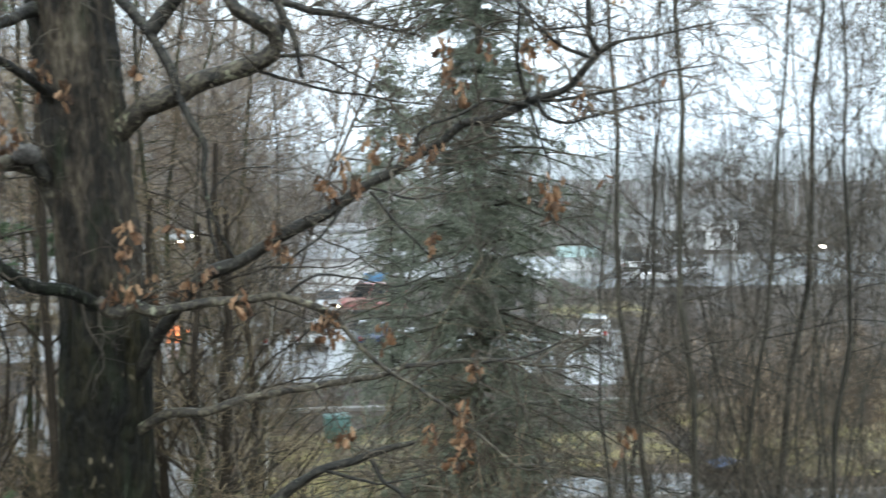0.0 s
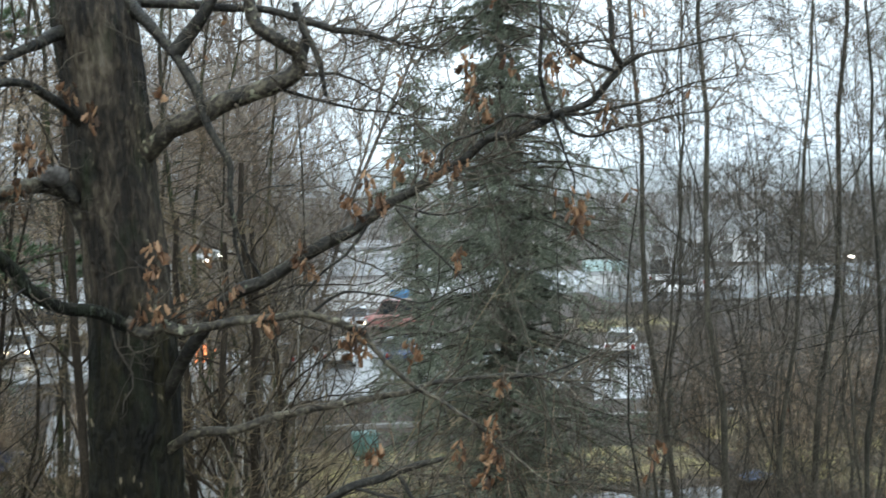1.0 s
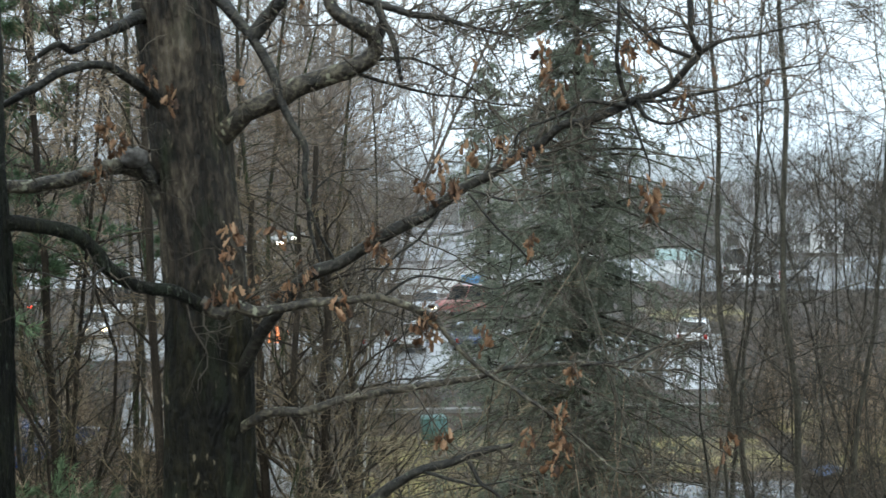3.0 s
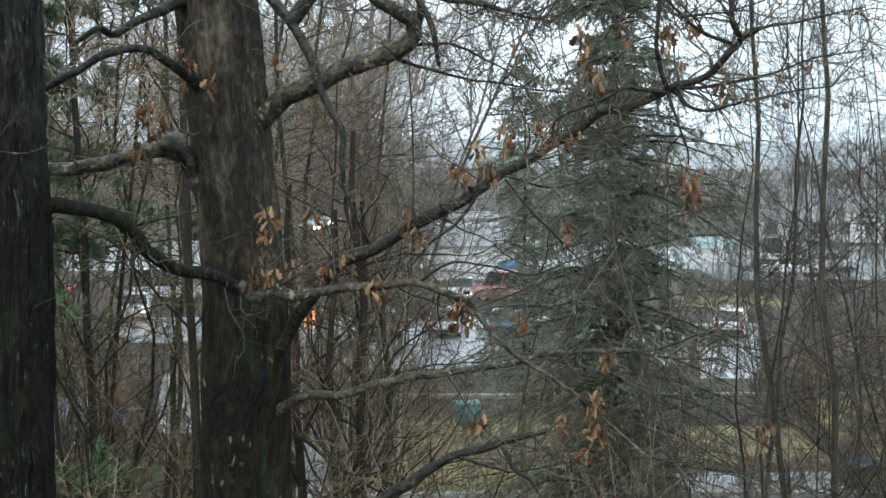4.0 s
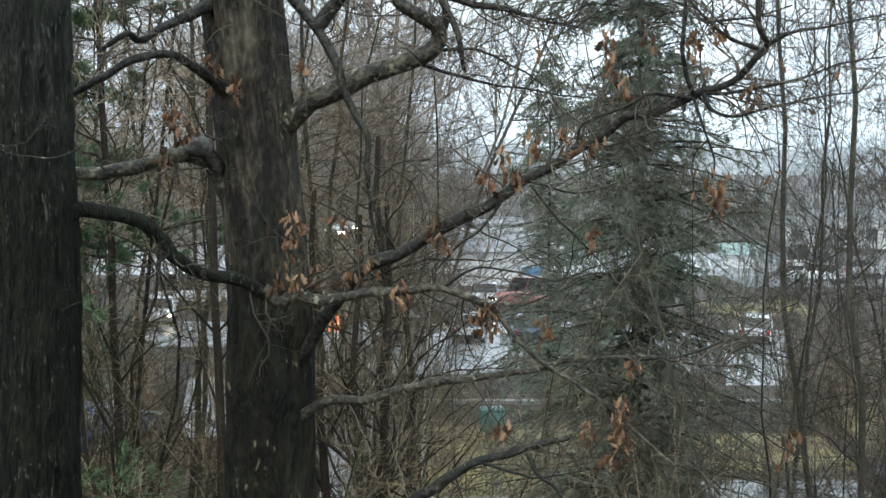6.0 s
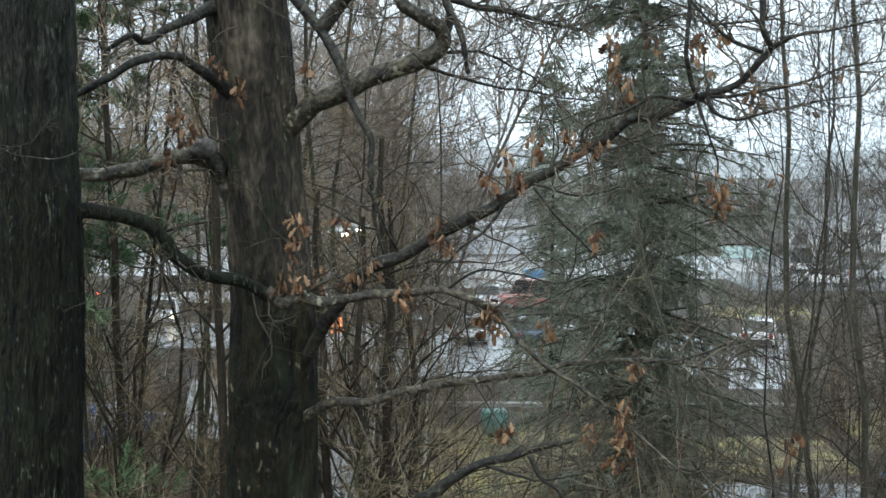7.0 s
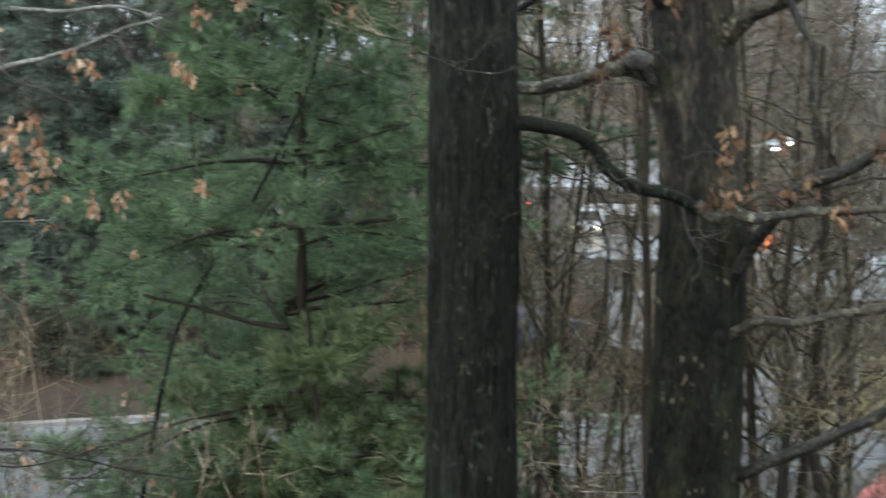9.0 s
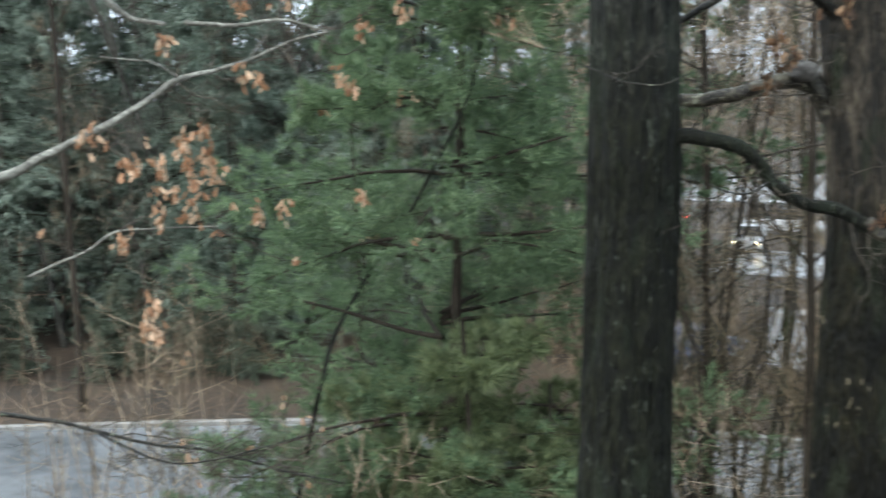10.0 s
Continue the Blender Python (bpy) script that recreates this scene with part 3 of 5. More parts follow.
tagged(new("pavement_far", far_lot.mesh("pavement_far", ASPHALT, False)), "far wet asphalt yard in front of the warehouse", "pavement", kind="structure")
for k, (x0, y0, x1, y1) in enumerate([(-1.7, 33.2, 7, 42.5), (8.4, 36.4, 13.4, 40.5), (14.5, 34, 29, 45), (17, 71.5, 24, 78)]):
    s = Shape()
    nx, ny = 24, 24
    lx, ly = np.meshgrid(np.linspace(x0, x1, nx), np.linspace(y0, y1, ny), indexing="ij")
    lz = 0.03 + 0.25 * value_noise(np.stack([lx.ravel() / 2, ly.ravel() / 2, 0 * lx.ravel()], 1), 3).reshape(lx.shape)
    lz[[0, -1], :] = -0.05
    lz[:, [0, -1]] = -0.05
    a, b = np.meshgrid(np.arange(nx - 1), np.arange(ny - 1), indexing="ij")
    s.add(np.stack([lx, ly, lz], -1).reshape(-1, 3), np.stack([a * ny + b, (a + 1) * ny + b, (a + 1) * ny + b + 1, a * ny + b + 1], -1).reshape(-1, 4))
    tagged(new("lawn", s.mesh("lawn", GRASS)), "yellowed winter grass lawn", "lawn", kind="structure")


# ---- the two big oaks ----
class Oak:
    """A gnarled oak: its trunk, each limb, its twigs and the dead leaves that it kept."""

    def __init__(self, label, seed, bark, limb_bark, leaf):
        self.root = thing("oak_tree", label, "tree")
        self.rng, self.bark, self.limb_bark, self.leaf = np.random.default_rng(seed), bark, limb_bark, leaf
        self.twigs, self.tips = Shape(), []

    def trunk(self, knots, radii, depth, seed):
        part("trunk", furrowed(Shape(), knots, radii, 140, 220, depth, seed), self.bark, self.root)

    def limb(self, knots, r0, r1, twiggy, bark=None, flare=0.5):
        rng = self.rng
        path = smooth_path(knots, 9)
        bend = np.stack([value_noise(path * 4.0 + 31 * c, 11 + c) - 0.5 for c in range(3)], 1)
        inner = np.minimum(np.arange(len(path)), np.arange(len(path))[::-1])[:, None] / 9
        wrench = np.stack([value_noise(path * 11.0 + 17 * c, 41 + c) - 0.5 for c in range(3)], 1)
        path = path + (bend * 0.035 + wrench * 0.012) * np.clip(inner, 0, 1)
        m = len(path)
        s = np.linspace(0, 1, m)
        run = np.concatenate([[0], np.cumsum(np.linalg.norm(np.diff(path, axis=0), axis=1))])
        r = (r0 * (1 - s) + r1 * s) * (1 + flare * np.exp(-(run / 0.26) ** 2) * (r0 > 0.035))
        r = r * (1 + (0.14 * (value_noise(path * 5.0, 5) - 0.5) + 0.06 * (value_noise(path * 19.0, 6) - 0.5)) * 2)
        shape = tubes(Shape(), path[None], r[None], 12 if r0 > 0.02 else 6)
        end = path[-1] + unit(path[-1] - path[-2]) * r1
        shape.add(np.concatenate([shape.v[0][-shape.v[0].shape[0] // m:], [end]]), t=[(k, (k + 1) % (12 if r0 > 0.02 else 6), 12 if r0 > 0.02 else 6) for k in range(12 if r0 > 0.02 else 6)])
        part("limb", shape, bark or self.limb_bark, self.root, "lichen-flecked gnarled limb" if r0 > 0.03 else "")
        if not twiggy:
            return
        length = np.sum(np.linalg.norm(np.diff(path, axis=0), axis=1))
        n = max(2, int(length * twiggy * 2.1))
        b, w, _, _ = sprout(rng, path[None], r[None], n, 0.24, 1.0, (35, 80), (1, 1))
        ln = rng.uniform(0.15, 0.7, n)
        one = grow(rng, b, w + [0, 0, 0.1], ln, 7, 0.3, 0.02)
        ra = np.full(n, min(0.006, r1 * 0.9 + 0.001))
        tubes(self.twigs, one, taper(ra, ra * 0.45, 8), 5)
        b, w, l2, r2 = sprout(rng, one, taper(ra, ra * 0.45, 8), 6, 0.15, 1.0, (30, 70), (0.3, 0.65))
        two = grow(rng, b, w, l2, 5, 0.28, 0.03)
        tubes(self.twigs, two, taper(r2, r2 * 0.6, 6), 3)
        b, w, l3, r3 = sprout(rng, two, taper(r2, r2 * 0.6, 6), 2, 0.3, 1.0, (30, 65), (0.4, 0.8))
        three = grow(rng, b, w, l3, 3, 0.2)
        tubes(self.twigs, three, taper(np.maximum(r3, 0.0014), np.full(len(r3), 0.001), 4), 3)
        self.tips.append(one[:, -1])

    def finish(self, bunches, stray):
        part("crown", self.twigs, TWIG_OAK, self.root, "fine bare twigs", kind="stuff")
        rng, meshes = self.rng, [leaf_mesh(c, self.leaf) for c in (0.4, 0.7, 1.0, 1.4, 1.9)]
        tips = np.concatenate(self.tips)
        tips = tips[rng.random(len(tips)) < stray]
        for c, many in [(np.array(c), int(rng.integers(10, 17))) for c in bunches] + [(t, 2) for t in tips]:
            stalk = np.array([[c + [0, 0, 0.09], c + [0.006, 0, 0.05], c + [0, 0.004, 0.0]]])
            bunch = part("leaf_sprig", tubes(Shape(), stalk, np.full((1, 3), 0.0022), 4), TWIG_OAK, self.root, "bunch of curled brown dead leaves")
            hang_leaves(bunch, rng, c, many, 0.062 if many > 2 else 0.058, 0.024 if many > 2 else 0.013, meshes)


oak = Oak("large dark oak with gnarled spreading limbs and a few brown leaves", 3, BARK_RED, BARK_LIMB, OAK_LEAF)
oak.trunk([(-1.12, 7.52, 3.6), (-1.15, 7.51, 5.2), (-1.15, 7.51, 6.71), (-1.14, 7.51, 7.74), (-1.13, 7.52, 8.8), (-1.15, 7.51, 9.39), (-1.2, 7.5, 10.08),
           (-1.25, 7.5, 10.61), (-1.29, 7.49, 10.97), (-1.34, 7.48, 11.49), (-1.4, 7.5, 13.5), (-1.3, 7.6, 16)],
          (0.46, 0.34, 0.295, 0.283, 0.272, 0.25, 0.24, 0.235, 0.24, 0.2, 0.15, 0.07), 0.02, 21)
oak_limb = oak.limb
oak_limb([(-1.26, 7.50, 9.28), (-1.34, 7.43, 9.59), (-1.42, 7.39, 9.83), (-1.46, 7.36, 9.94), (-1.56, 7.34, 9.99), (-1.66, 7.26, 10.00), (-1.78, 7.18, 9.95), (-2.00, 7.13, 9.89), (-2.20, 7.07, 9.87), (-2.41, 6.89, 9.92)], 0.062, 0.04, 3, BARK_TAN, 0.25)
oak_limb([(-1.23, 7.50, 10.04), (-1.31, 7.38, 10.29), (-1.36, 7.32, 10.37), (-1.46, 7.15, 10.49), (-1.55, 7.03, 10.57), (-1.64, 6.91, 10.59), (-1.80, 6.76, 10.53), (-1.95, 6.72, 10.44), (-2.13, 6.67, 10.34), (-2.29, 6.56, 10.29)], 0.04, 0.016, 5)
oak_limb([(-1.27, 7.49, 10.83), (-1.44, 7.36, 10.92), (-1.55, 7.13, 10.83), (-1.67, 7.00, 10.76), (-1.78, 6.87, 10.66), (-1.84, 6.75, 10.68), (-1.95, 6.72, 10.60)], 0.045, 0.012, 6)
oak_limb([(-1.26, 7.54, 9.98), (-1.08, 7.47, 10.12), (-0.92, 7.37, 10.25), (-0.79, 7.31, 10.35), (-0.50, 7.28, 10.47), (-0.29, 7.24, 10.54), (-0.13, 7.20, 10.61), (-0.04, 7.20, 10.69), (-0.06, 7.15, 10.78), (-0.17, 7.10, 10.83), (-0.28, 7.09, 10.91), (-0.32, 7.09, 11.12), (-0.28, 6.99, 11.40)], 0.075, 0.035, 6, BARK_TAN, 0.3)
oak_limb([(-0.04, 7.20, 10.69), (0.01, 7.20, 10.86), (-0.05, 7.15, 11.03)], 0.03, 0.02, 0)
oak_limb([(-0.05, 7.15, 11.06), (0.00, 7.10, 10.90), (0.07, 7.05, 10.74), (0.10, 7.05, 10.63), (0.12, 7.05, 10.50)], 0.022, 0.014, 1)
oak_limb([(-0.09, 7.20, 10.63), (0.13, 7.30, 10.65), (0.29, 7.39, 10.63), (0.40, 7.44, 10.57), (0.52, 7.48, 10.51), (0.64, 7.52, 10.44)], 0.014, 0.004, 7)
oak_limb([(-0.15, 7.20, 10.55), (0.02, 7.30, 10.51), (0.23, 7.35, 10.46), (0.43, 7.39, 10.42), (0.72, 7.42, 10.38), (0.99, 7.43, 10.35)], 0.014, 0.004, 7)
oak_limb([(-1.13, 7.52, 11.18), (-0.94, 7.34, 10.95), (-0.80, 7.26, 10.77), (-0.67, 7.17, 10.57), (-0.57, 7.13, 10.30), (-0.46, 7.09, 10.11), (-0.47, 7.08, 9.90), (-0.45, 7.09, 9.65), (-0.39, 7.09, 9.41)], 0.04, 0.008, 4)
oak_limb([(-0.80, 7.26, 10.77), (-0.72, 7.26, 10.85), (-0.63, 7.22, 10.97), (-0.49, 7.18, 11.20)], 0.036, 0.03, 3)
oak_limb([(-1.02, 7.53, 11.12), (-0.29, 7.19, 11.03), (0.16, 7.10, 10.90), (0.40, 6.99, 10.85), (0.60, 6.97, 10.78), (0.82, 6.95, 10.74)], 0.03, 0.006, 10)
oak_limb([(-1.13, 7.52, 8.20), (-0.98, 7.44, 8.54), (-0.84, 7.31, 8.83), (-0.70, 7.17, 9.05), (-0.50, 7.13, 9.28), (-0.29, 7.09, 9.40), (-0.07, 7.05, 9.53), (0.16, 7.00, 9.65), (0.34, 6.99, 9.76), (0.56, 6.93, 9.89), (0.78, 6.86, 10.02), (0.91, 6.84, 10.09), (1.06, 6.77, 10.21), (1.24, 6.74, 10.25), (1.44, 6.65, 10.35), (1.61, 6.61, 10.41), (1.71, 6.53, 10.51), (1.78, 6.51, 10.60), (1.73, 6.47, 10.72), (1.71, 6.48, 10.99)], 0.048, 0.014, 9, None, 0.1)
oak_limb([(1.44, 6.65, 10.35), (1.64, 6.60, 10.35), (1.90, 6.53, 10.40), (2.15, 6.45, 10.49), (2.43, 6.35, 10.54)], 0.014, 0.004, 7)
oak_limb([(1.38, 6.66, 10.32), (1.17, 6.65, 10.34), (1.00, 6.68, 10.25), (0.84, 6.70, 10.21), (0.78, 6.70, 10.16), (0.76, 6.71, 10.07)], 0.014, 0.006, 4)
oak_limb([(1.46, 6.64, 10.35), (1.49, 6.58, 10.26), (1.59, 6.51, 10.22), (1.76, 6.46, 10.24), (2.02, 6.39, 10.31), (2.24, 6.32, 10.34)], 0.014, 0.004, 7)
oak_limb([(1.41, 6.65, 10.34), (1.36, 6.61, 10.45), (1.32, 6.57, 10.60), (1.33, 6.57, 10.79), (1.33, 6.57, 11.03)], 0.016, 0.01, 3)
oak_limb([(1.41, 6.65, 10.32), (1.44, 6.54, 10.15), (1.51, 6.53, 9.97), (1.49, 6.53, 9.83)], 0.01, 0.004, 2)
oak_limb([(1.78, 6.51, 10.60), (1.91, 6.47, 10.68), (2.11, 6.41, 10.70), (2.40, 6.31, 10.76)], 0.014, 0.004, 7)
oak_limb([(1.74, 6.52, 10.58), (1.56, 6.51, 10.65), (1.44, 6.54, 10.75), (1.34, 6.57, 10.88)], 0.013, 0.008, 10)
oak_limb([(1.44, 6.54, 10.75), (1.49, 6.53, 10.72), (1.69, 6.48, 10.76), (1.89, 6.43, 10.81)], 0.01, 0.005, 3)
oak_limb([(0.51, 6.93, 9.84), (0.71, 6.81, 9.79), (0.90, 6.74, 9.80), (1.00, 6.73, 9.84)], 0.01, 0.004, 3)
oak_limb([(0.51, 6.93, 9.82), (0.67, 6.87, 9.62), (0.85, 6.85, 9.44), (0.98, 6.83, 9.31)], 0.01, 0.003, 4)
oak_limb([(0.36, 6.99, 9.75), (0.22, 6.90, 9.57), (0.05, 6.90, 9.43), (-0.08, 6.85, 9.27)], 0.012, 0.004, 4)
oak_limb([(-0.29, 7.09, 9.40), (-0.40, 6.99, 9.63), (-0.44, 6.99, 9.80), (-0.28, 6.99, 9.94), (-0.08, 7.00, 9.97)], 0.01, 0.004, 4)
oak_limb([(-1.22, 7.52, 8.16), (-1.00, 7.43, 8.27), (-0.84, 7.33, 8.37), (-0.69, 7.27, 8.45), (-0.47, 7.18, 8.48), (-0.22, 7.15, 8.54), (0.02, 7.10, 8.61), (0.33, 7.04, 8.67), (0.67, 6.97, 8.73), (0.97, 6.93, 8.78), (1.20, 6.90, 8.79), (1.46, 6.85, 8.77), (1.75, 6.78, 8.75)], 0.04, 0.006, 6, BARK_TAN)
oak_limb([(1.17, 6.90, 8.78), (1.37, 6.87, 8.80), (1.56, 6.82, 8.87), (1.76, 6.78, 8.95), (1.87, 6.75, 9.05)], 0.01, 0.004, 4)
oak_limb([(-1.06, 7.53, 7.24), (-0.66, 7.27, 7.54), (-0.33, 7.09, 7.78), (-0.08, 7.00, 7.95), (0.05, 6.95, 8.06), (0.22, 6.90, 8.16), (0.41, 6.89, 8.21), (0.58, 6.88, 8.27), (0.75, 6.86, 8.31)], 0.045, 0.016, 3)
oak_limb([(0.50, 6.88, 8.21), (0.56, 6.78, 8.11), (0.67, 6.77, 8.00), (0.75, 6.66, 7.83)], 0.016, 0.008, 3)
oak_limb([(0.19, 6.90, 8.16), (0.41, 6.79, 8.12), (0.59, 6.77, 8.09), (0.82, 6.75, 8.14)], 0.012, 0.004, 4)
oak_limb([(-1.42, 7.36, 9.90), (-1.49, 7.31, 10.01), (-1.54, 7.28, 10.07), (-1.57, 7.27, 10.09)], 0.036, 0.03, 0)
OAK_BUNCHES = [(-1.37, 7.07, 10.50), (-1.27, 7.09, 10.40), (-1.61, 6.91, 10.19), (-1.53, 6.93, 10.12), (-0.47, 6.98, 9.35), (-0.56, 6.98, 9.23), (-0.76, 6.96, 9.26), (-0.62, 6.97, 9.57), (-0.05, 6.90, 9.55), (-0.01, 6.90, 9.44), (0.34, 6.89, 9.95), (0.40, 6.89, 9.85), (0.26, 6.90, 9.82), (0.70, 6.76, 10.10), (0.83, 6.75, 10.03), (0.53, 6.88, 10.03), (0.97, 6.93, 10.65), (0.98, 6.93, 10.51), (1.04, 6.92, 10.41), (1.21, 6.89, 10.65), (1.39, 6.55, 10.61), (1.51, 6.53, 10.65), (1.52, 6.42, 9.79), (1.51, 6.43, 9.70), (1.45, 6.44, 9.83), (0.86, 6.75, 9.53), (-1.71, 7.10, 9.94), (1.69, 6.48, 10.36)]
# healed stub of a lost limb above the left fork
ka, kb = np.meshgrid(np.linspace(0, np.pi, 14), np.linspace(0, 2 * np.pi, 20, endpoint=False), indexing="ij")
kn = np.stack([np.sin(ka) * np.cos(kb), np.sin(ka) * np.sin(kb), np.cos(ka)], -1).reshape(-1, 3)
kr = 0.072 * (0.85 + 0.35 * value_noise(kn * 1.7 + 5, 4)) * (1 - 0.45 * np.exp(-((kn[:, 0] + 0.35) ** 2 + (kn[:, 1] + 0.9) ** 2 + kn[:, 2] ** 2) / 0.06))
ki, kj = np.meshgrid(np.arange(13), np.arange(20), indexing="ij")
part("burl", Shape().add(np.array((-1.52, 7.26, 10.05)) + kn * kr[:, None] * [1.25, 1, 0.85], np.stack([ki * 20 + kj, ki * 20 + (kj + 1) % 20, (ki + 1) * 20 + (kj + 1) % 20, (ki + 1) * 20 + kj], -1).reshape(-1, 4)), BARK_STUB, oak.root, "round grey healed stub")
oak.finish(OAK_BUNCHES, 0.05)

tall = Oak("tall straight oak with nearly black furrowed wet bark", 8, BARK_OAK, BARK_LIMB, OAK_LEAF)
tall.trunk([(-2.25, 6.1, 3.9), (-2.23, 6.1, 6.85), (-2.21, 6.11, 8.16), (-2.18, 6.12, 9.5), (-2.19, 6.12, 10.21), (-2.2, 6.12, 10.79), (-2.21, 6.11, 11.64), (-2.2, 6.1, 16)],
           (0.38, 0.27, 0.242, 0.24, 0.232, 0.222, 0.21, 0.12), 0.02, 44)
left_limb = tall.limb
left_limb([(-2.19, 6.12, 9.26), (-2.07, 6.11, 9.55), (-1.94, 6.10, 9.69), (-1.80, 6.14, 9.70), (-1.65, 6.24, 9.65), (-1.55, 6.31, 9.55), (-1.49, 6.38, 9.44), (-1.36, 6.51, 9.33), (-1.18, 6.65, 9.28), (-1.05, 6.72, 9.21), (-0.95, 6.73, 9.17)], 0.044, 0.037, 3, BARK_OAK)
left_limb([(-1.05, 6.72, 9.21), (-0.95, 6.73, 9.17), (-0.85, 6.75, 9.19), (-0.72, 6.76, 9.15), (-0.48, 6.83, 9.17), (-0.28, 6.84, 9.20), (-0.03, 6.85, 9.21), (0.20, 6.85, 9.14), (0.31, 6.84, 9.08)], 0.039, 0.02, 4, BARK_TAN, 0.12)
left_limb([(0.31, 6.84, 9.08), (0.40, 6.79, 8.95), (0.58, 6.77, 8.79), (0.73, 6.71, 8.70), (0.87, 6.64, 8.61), (0.98, 6.63, 8.52), (1.14, 6.60, 8.39), (1.36, 6.56, 8.22), (1.54, 6.52, 8.25)], 0.018, 0.004, 5, BARK_TAN)
left_limb([(-0.87, 6.74, 9.19), (-0.87, 6.69, 9.32), (-0.86, 6.70, 9.45), (-0.90, 6.64, 9.68)], 0.014, 0.006, 3, BARK_TAN)
left_limb([(-0.01, 6.85, 9.21), (0.19, 6.80, 9.34), (0.38, 6.79, 9.33), (0.65, 6.77, 9.28), (0.87, 6.74, 9.35)], 0.01, 0.003, 4)
left_limb([(-1.49, 6.33, 9.46), (-1.61, 6.19, 9.40), (-1.78, 6.15, 9.45)], 0.008, 0.004, 2)
left_limb([(-2.23, 5.42, 10.09), (-2.15, 5.45, 10.04), (-2.07, 5.48, 10.00), (-1.97, 5.51, 9.98), (-1.84, 5.56, 9.99), (-1.72, 5.60, 10.04)], 0.005, 0.003, 2)
TALL_BUNCHES = [(0.24, 6.80, 9.08), (0.28, 6.79, 9.00), (0.22, 6.80, 8.99), (0.58, 6.77, 8.96), (1.00, 6.57, 8.47), (1.02, 6.57, 8.36), (0.98, 6.58, 8.24), (1.03, 6.62, 8.54), (0.85, 6.65, 8.40), (0.35, 6.79, 8.35), (1.88, 6.33, 8.39), (1.12, 6.81, 8.74), (-0.26, 6.79, 9.15), (-0.88, 6.69, 9.26), (-0.96, 6.68, 9.26), (-0.85, 6.65, 9.59), (-0.88, 6.64, 9.49)]
tall.finish(TALL_BUNCHES, 0.05)

pale = Oak("young oak with pale grey limbs and many orange dead leaves", 15, BARK_GREY, BARK_GREY, PALE_LEAF)
pale.trunk([(-9.2, 4.6, 4.2), (-9.1, 4.6, 7), (-9.0, 4.7, 9), (-8.9, 4.8, 12), (-8.8, 4.9, 15)], (0.16, 0.13, 0.115, 0.09, 0.04), 0.006, 60)
grey_limb = pale.limb
grey_limb([(-5.95, 4.77, 9.38), (-5.74, 5.02, 9.51), (-5.61, 5.16, 9.60), (-5.47, 5.31, 9.70), (-5.31, 5.47, 9.81), (-5.16, 5.61, 9.93), (-5.04, 5.71, 10.05), (-4.87, 5.86, 10.10), (-4.67, 6.02, 10.18), (-4.50, 6.15, 10.28), (-4.30, 6.29, 10.33)], 0.032, 0.006, 5)
grey_limb([(-5.04, 5.71, 10.05), (-5.11, 5.52, 10.14), (-5.32, 5.32, 10.18)], 0.009, 0.004, 2)
grey_limb([(-5.44, 5.34, 10.73), (-5.33, 5.45, 10.52), (-5.24, 5.54, 10.42), (-5.10, 5.66, 10.38)], 0.025, 0.014, 2)
grey_limb([(-5.01, 5.74, 10.39), (-4.78, 5.94, 10.38), (-4.53, 6.13, 10.41), (-4.30, 6.29, 10.33)], 0.016, 0.008, 2)
grey_limb([(-5.73, 5.04, 8.83), (-5.50, 5.28, 8.98), (-5.33, 5.45, 9.09), (-5.08, 5.68, 9.10), (-4.89, 5.84, 9.10)], 0.012, 0.004, 3)
pale.limb_bark = BARK_LIMB
grey_limb([(-7.30, 4.21, 8.17), (-6.48, 5.06, 7.89), (-5.82, 5.52, 7.73), (-5.53, 5.81, 7.56), (-5.21, 6.10, 7.47), (-4.86, 6.38, 7.32), (-4.49, 6.64, 7.19)], 0.018, 0.004, 6)
grey_limb([(-5.82, 5.52, 7.73), (-5.36, 5.83, 7.44), (-5.00, 6.14, 7.48), (-4.64, 6.41, 7.59)], 0.009, 0.003, 6)
PALE_BUNCHES = [(-4.81, 5.65, 9.70), (-4.91, 5.57, 9.63), (-4.81, 5.65, 9.54), (-4.90, 5.58, 9.52), (-4.76, 5.69, 9.42), (-4.86, 5.61, 9.38), (-4.98, 5.51, 9.35), (-5.13, 5.36, 9.51), (-5.18, 5.32, 9.50), (-5.08, 5.55, 9.49), (-4.89, 5.58, 9.21), (-5.09, 5.54, 9.19), (-4.70, 6.00, 9.19), (-4.67, 5.89, 10.03), (-4.59, 5.96, 10.00), (-5.04, 5.58, 10.26), (-4.68, 5.88, 10.49), (-5.38, 5.26, 9.69), (-5.26, 5.38, 9.02), (-5.01, 5.34, 8.64), (-5.03, 5.32, 8.52), (-4.62, 7.15, 9.19), (-4.66, 7.13, 9.96), (-4.74, 7.07, 10.02), (-4.49, 7.00, 10.35), (-4.26, 7.14, 10.49), (-5.00, 5.35, 8.48), (-4.79, 6.43, 9.13)]
pale.finish(PALE_BUNCHES, 0.2)


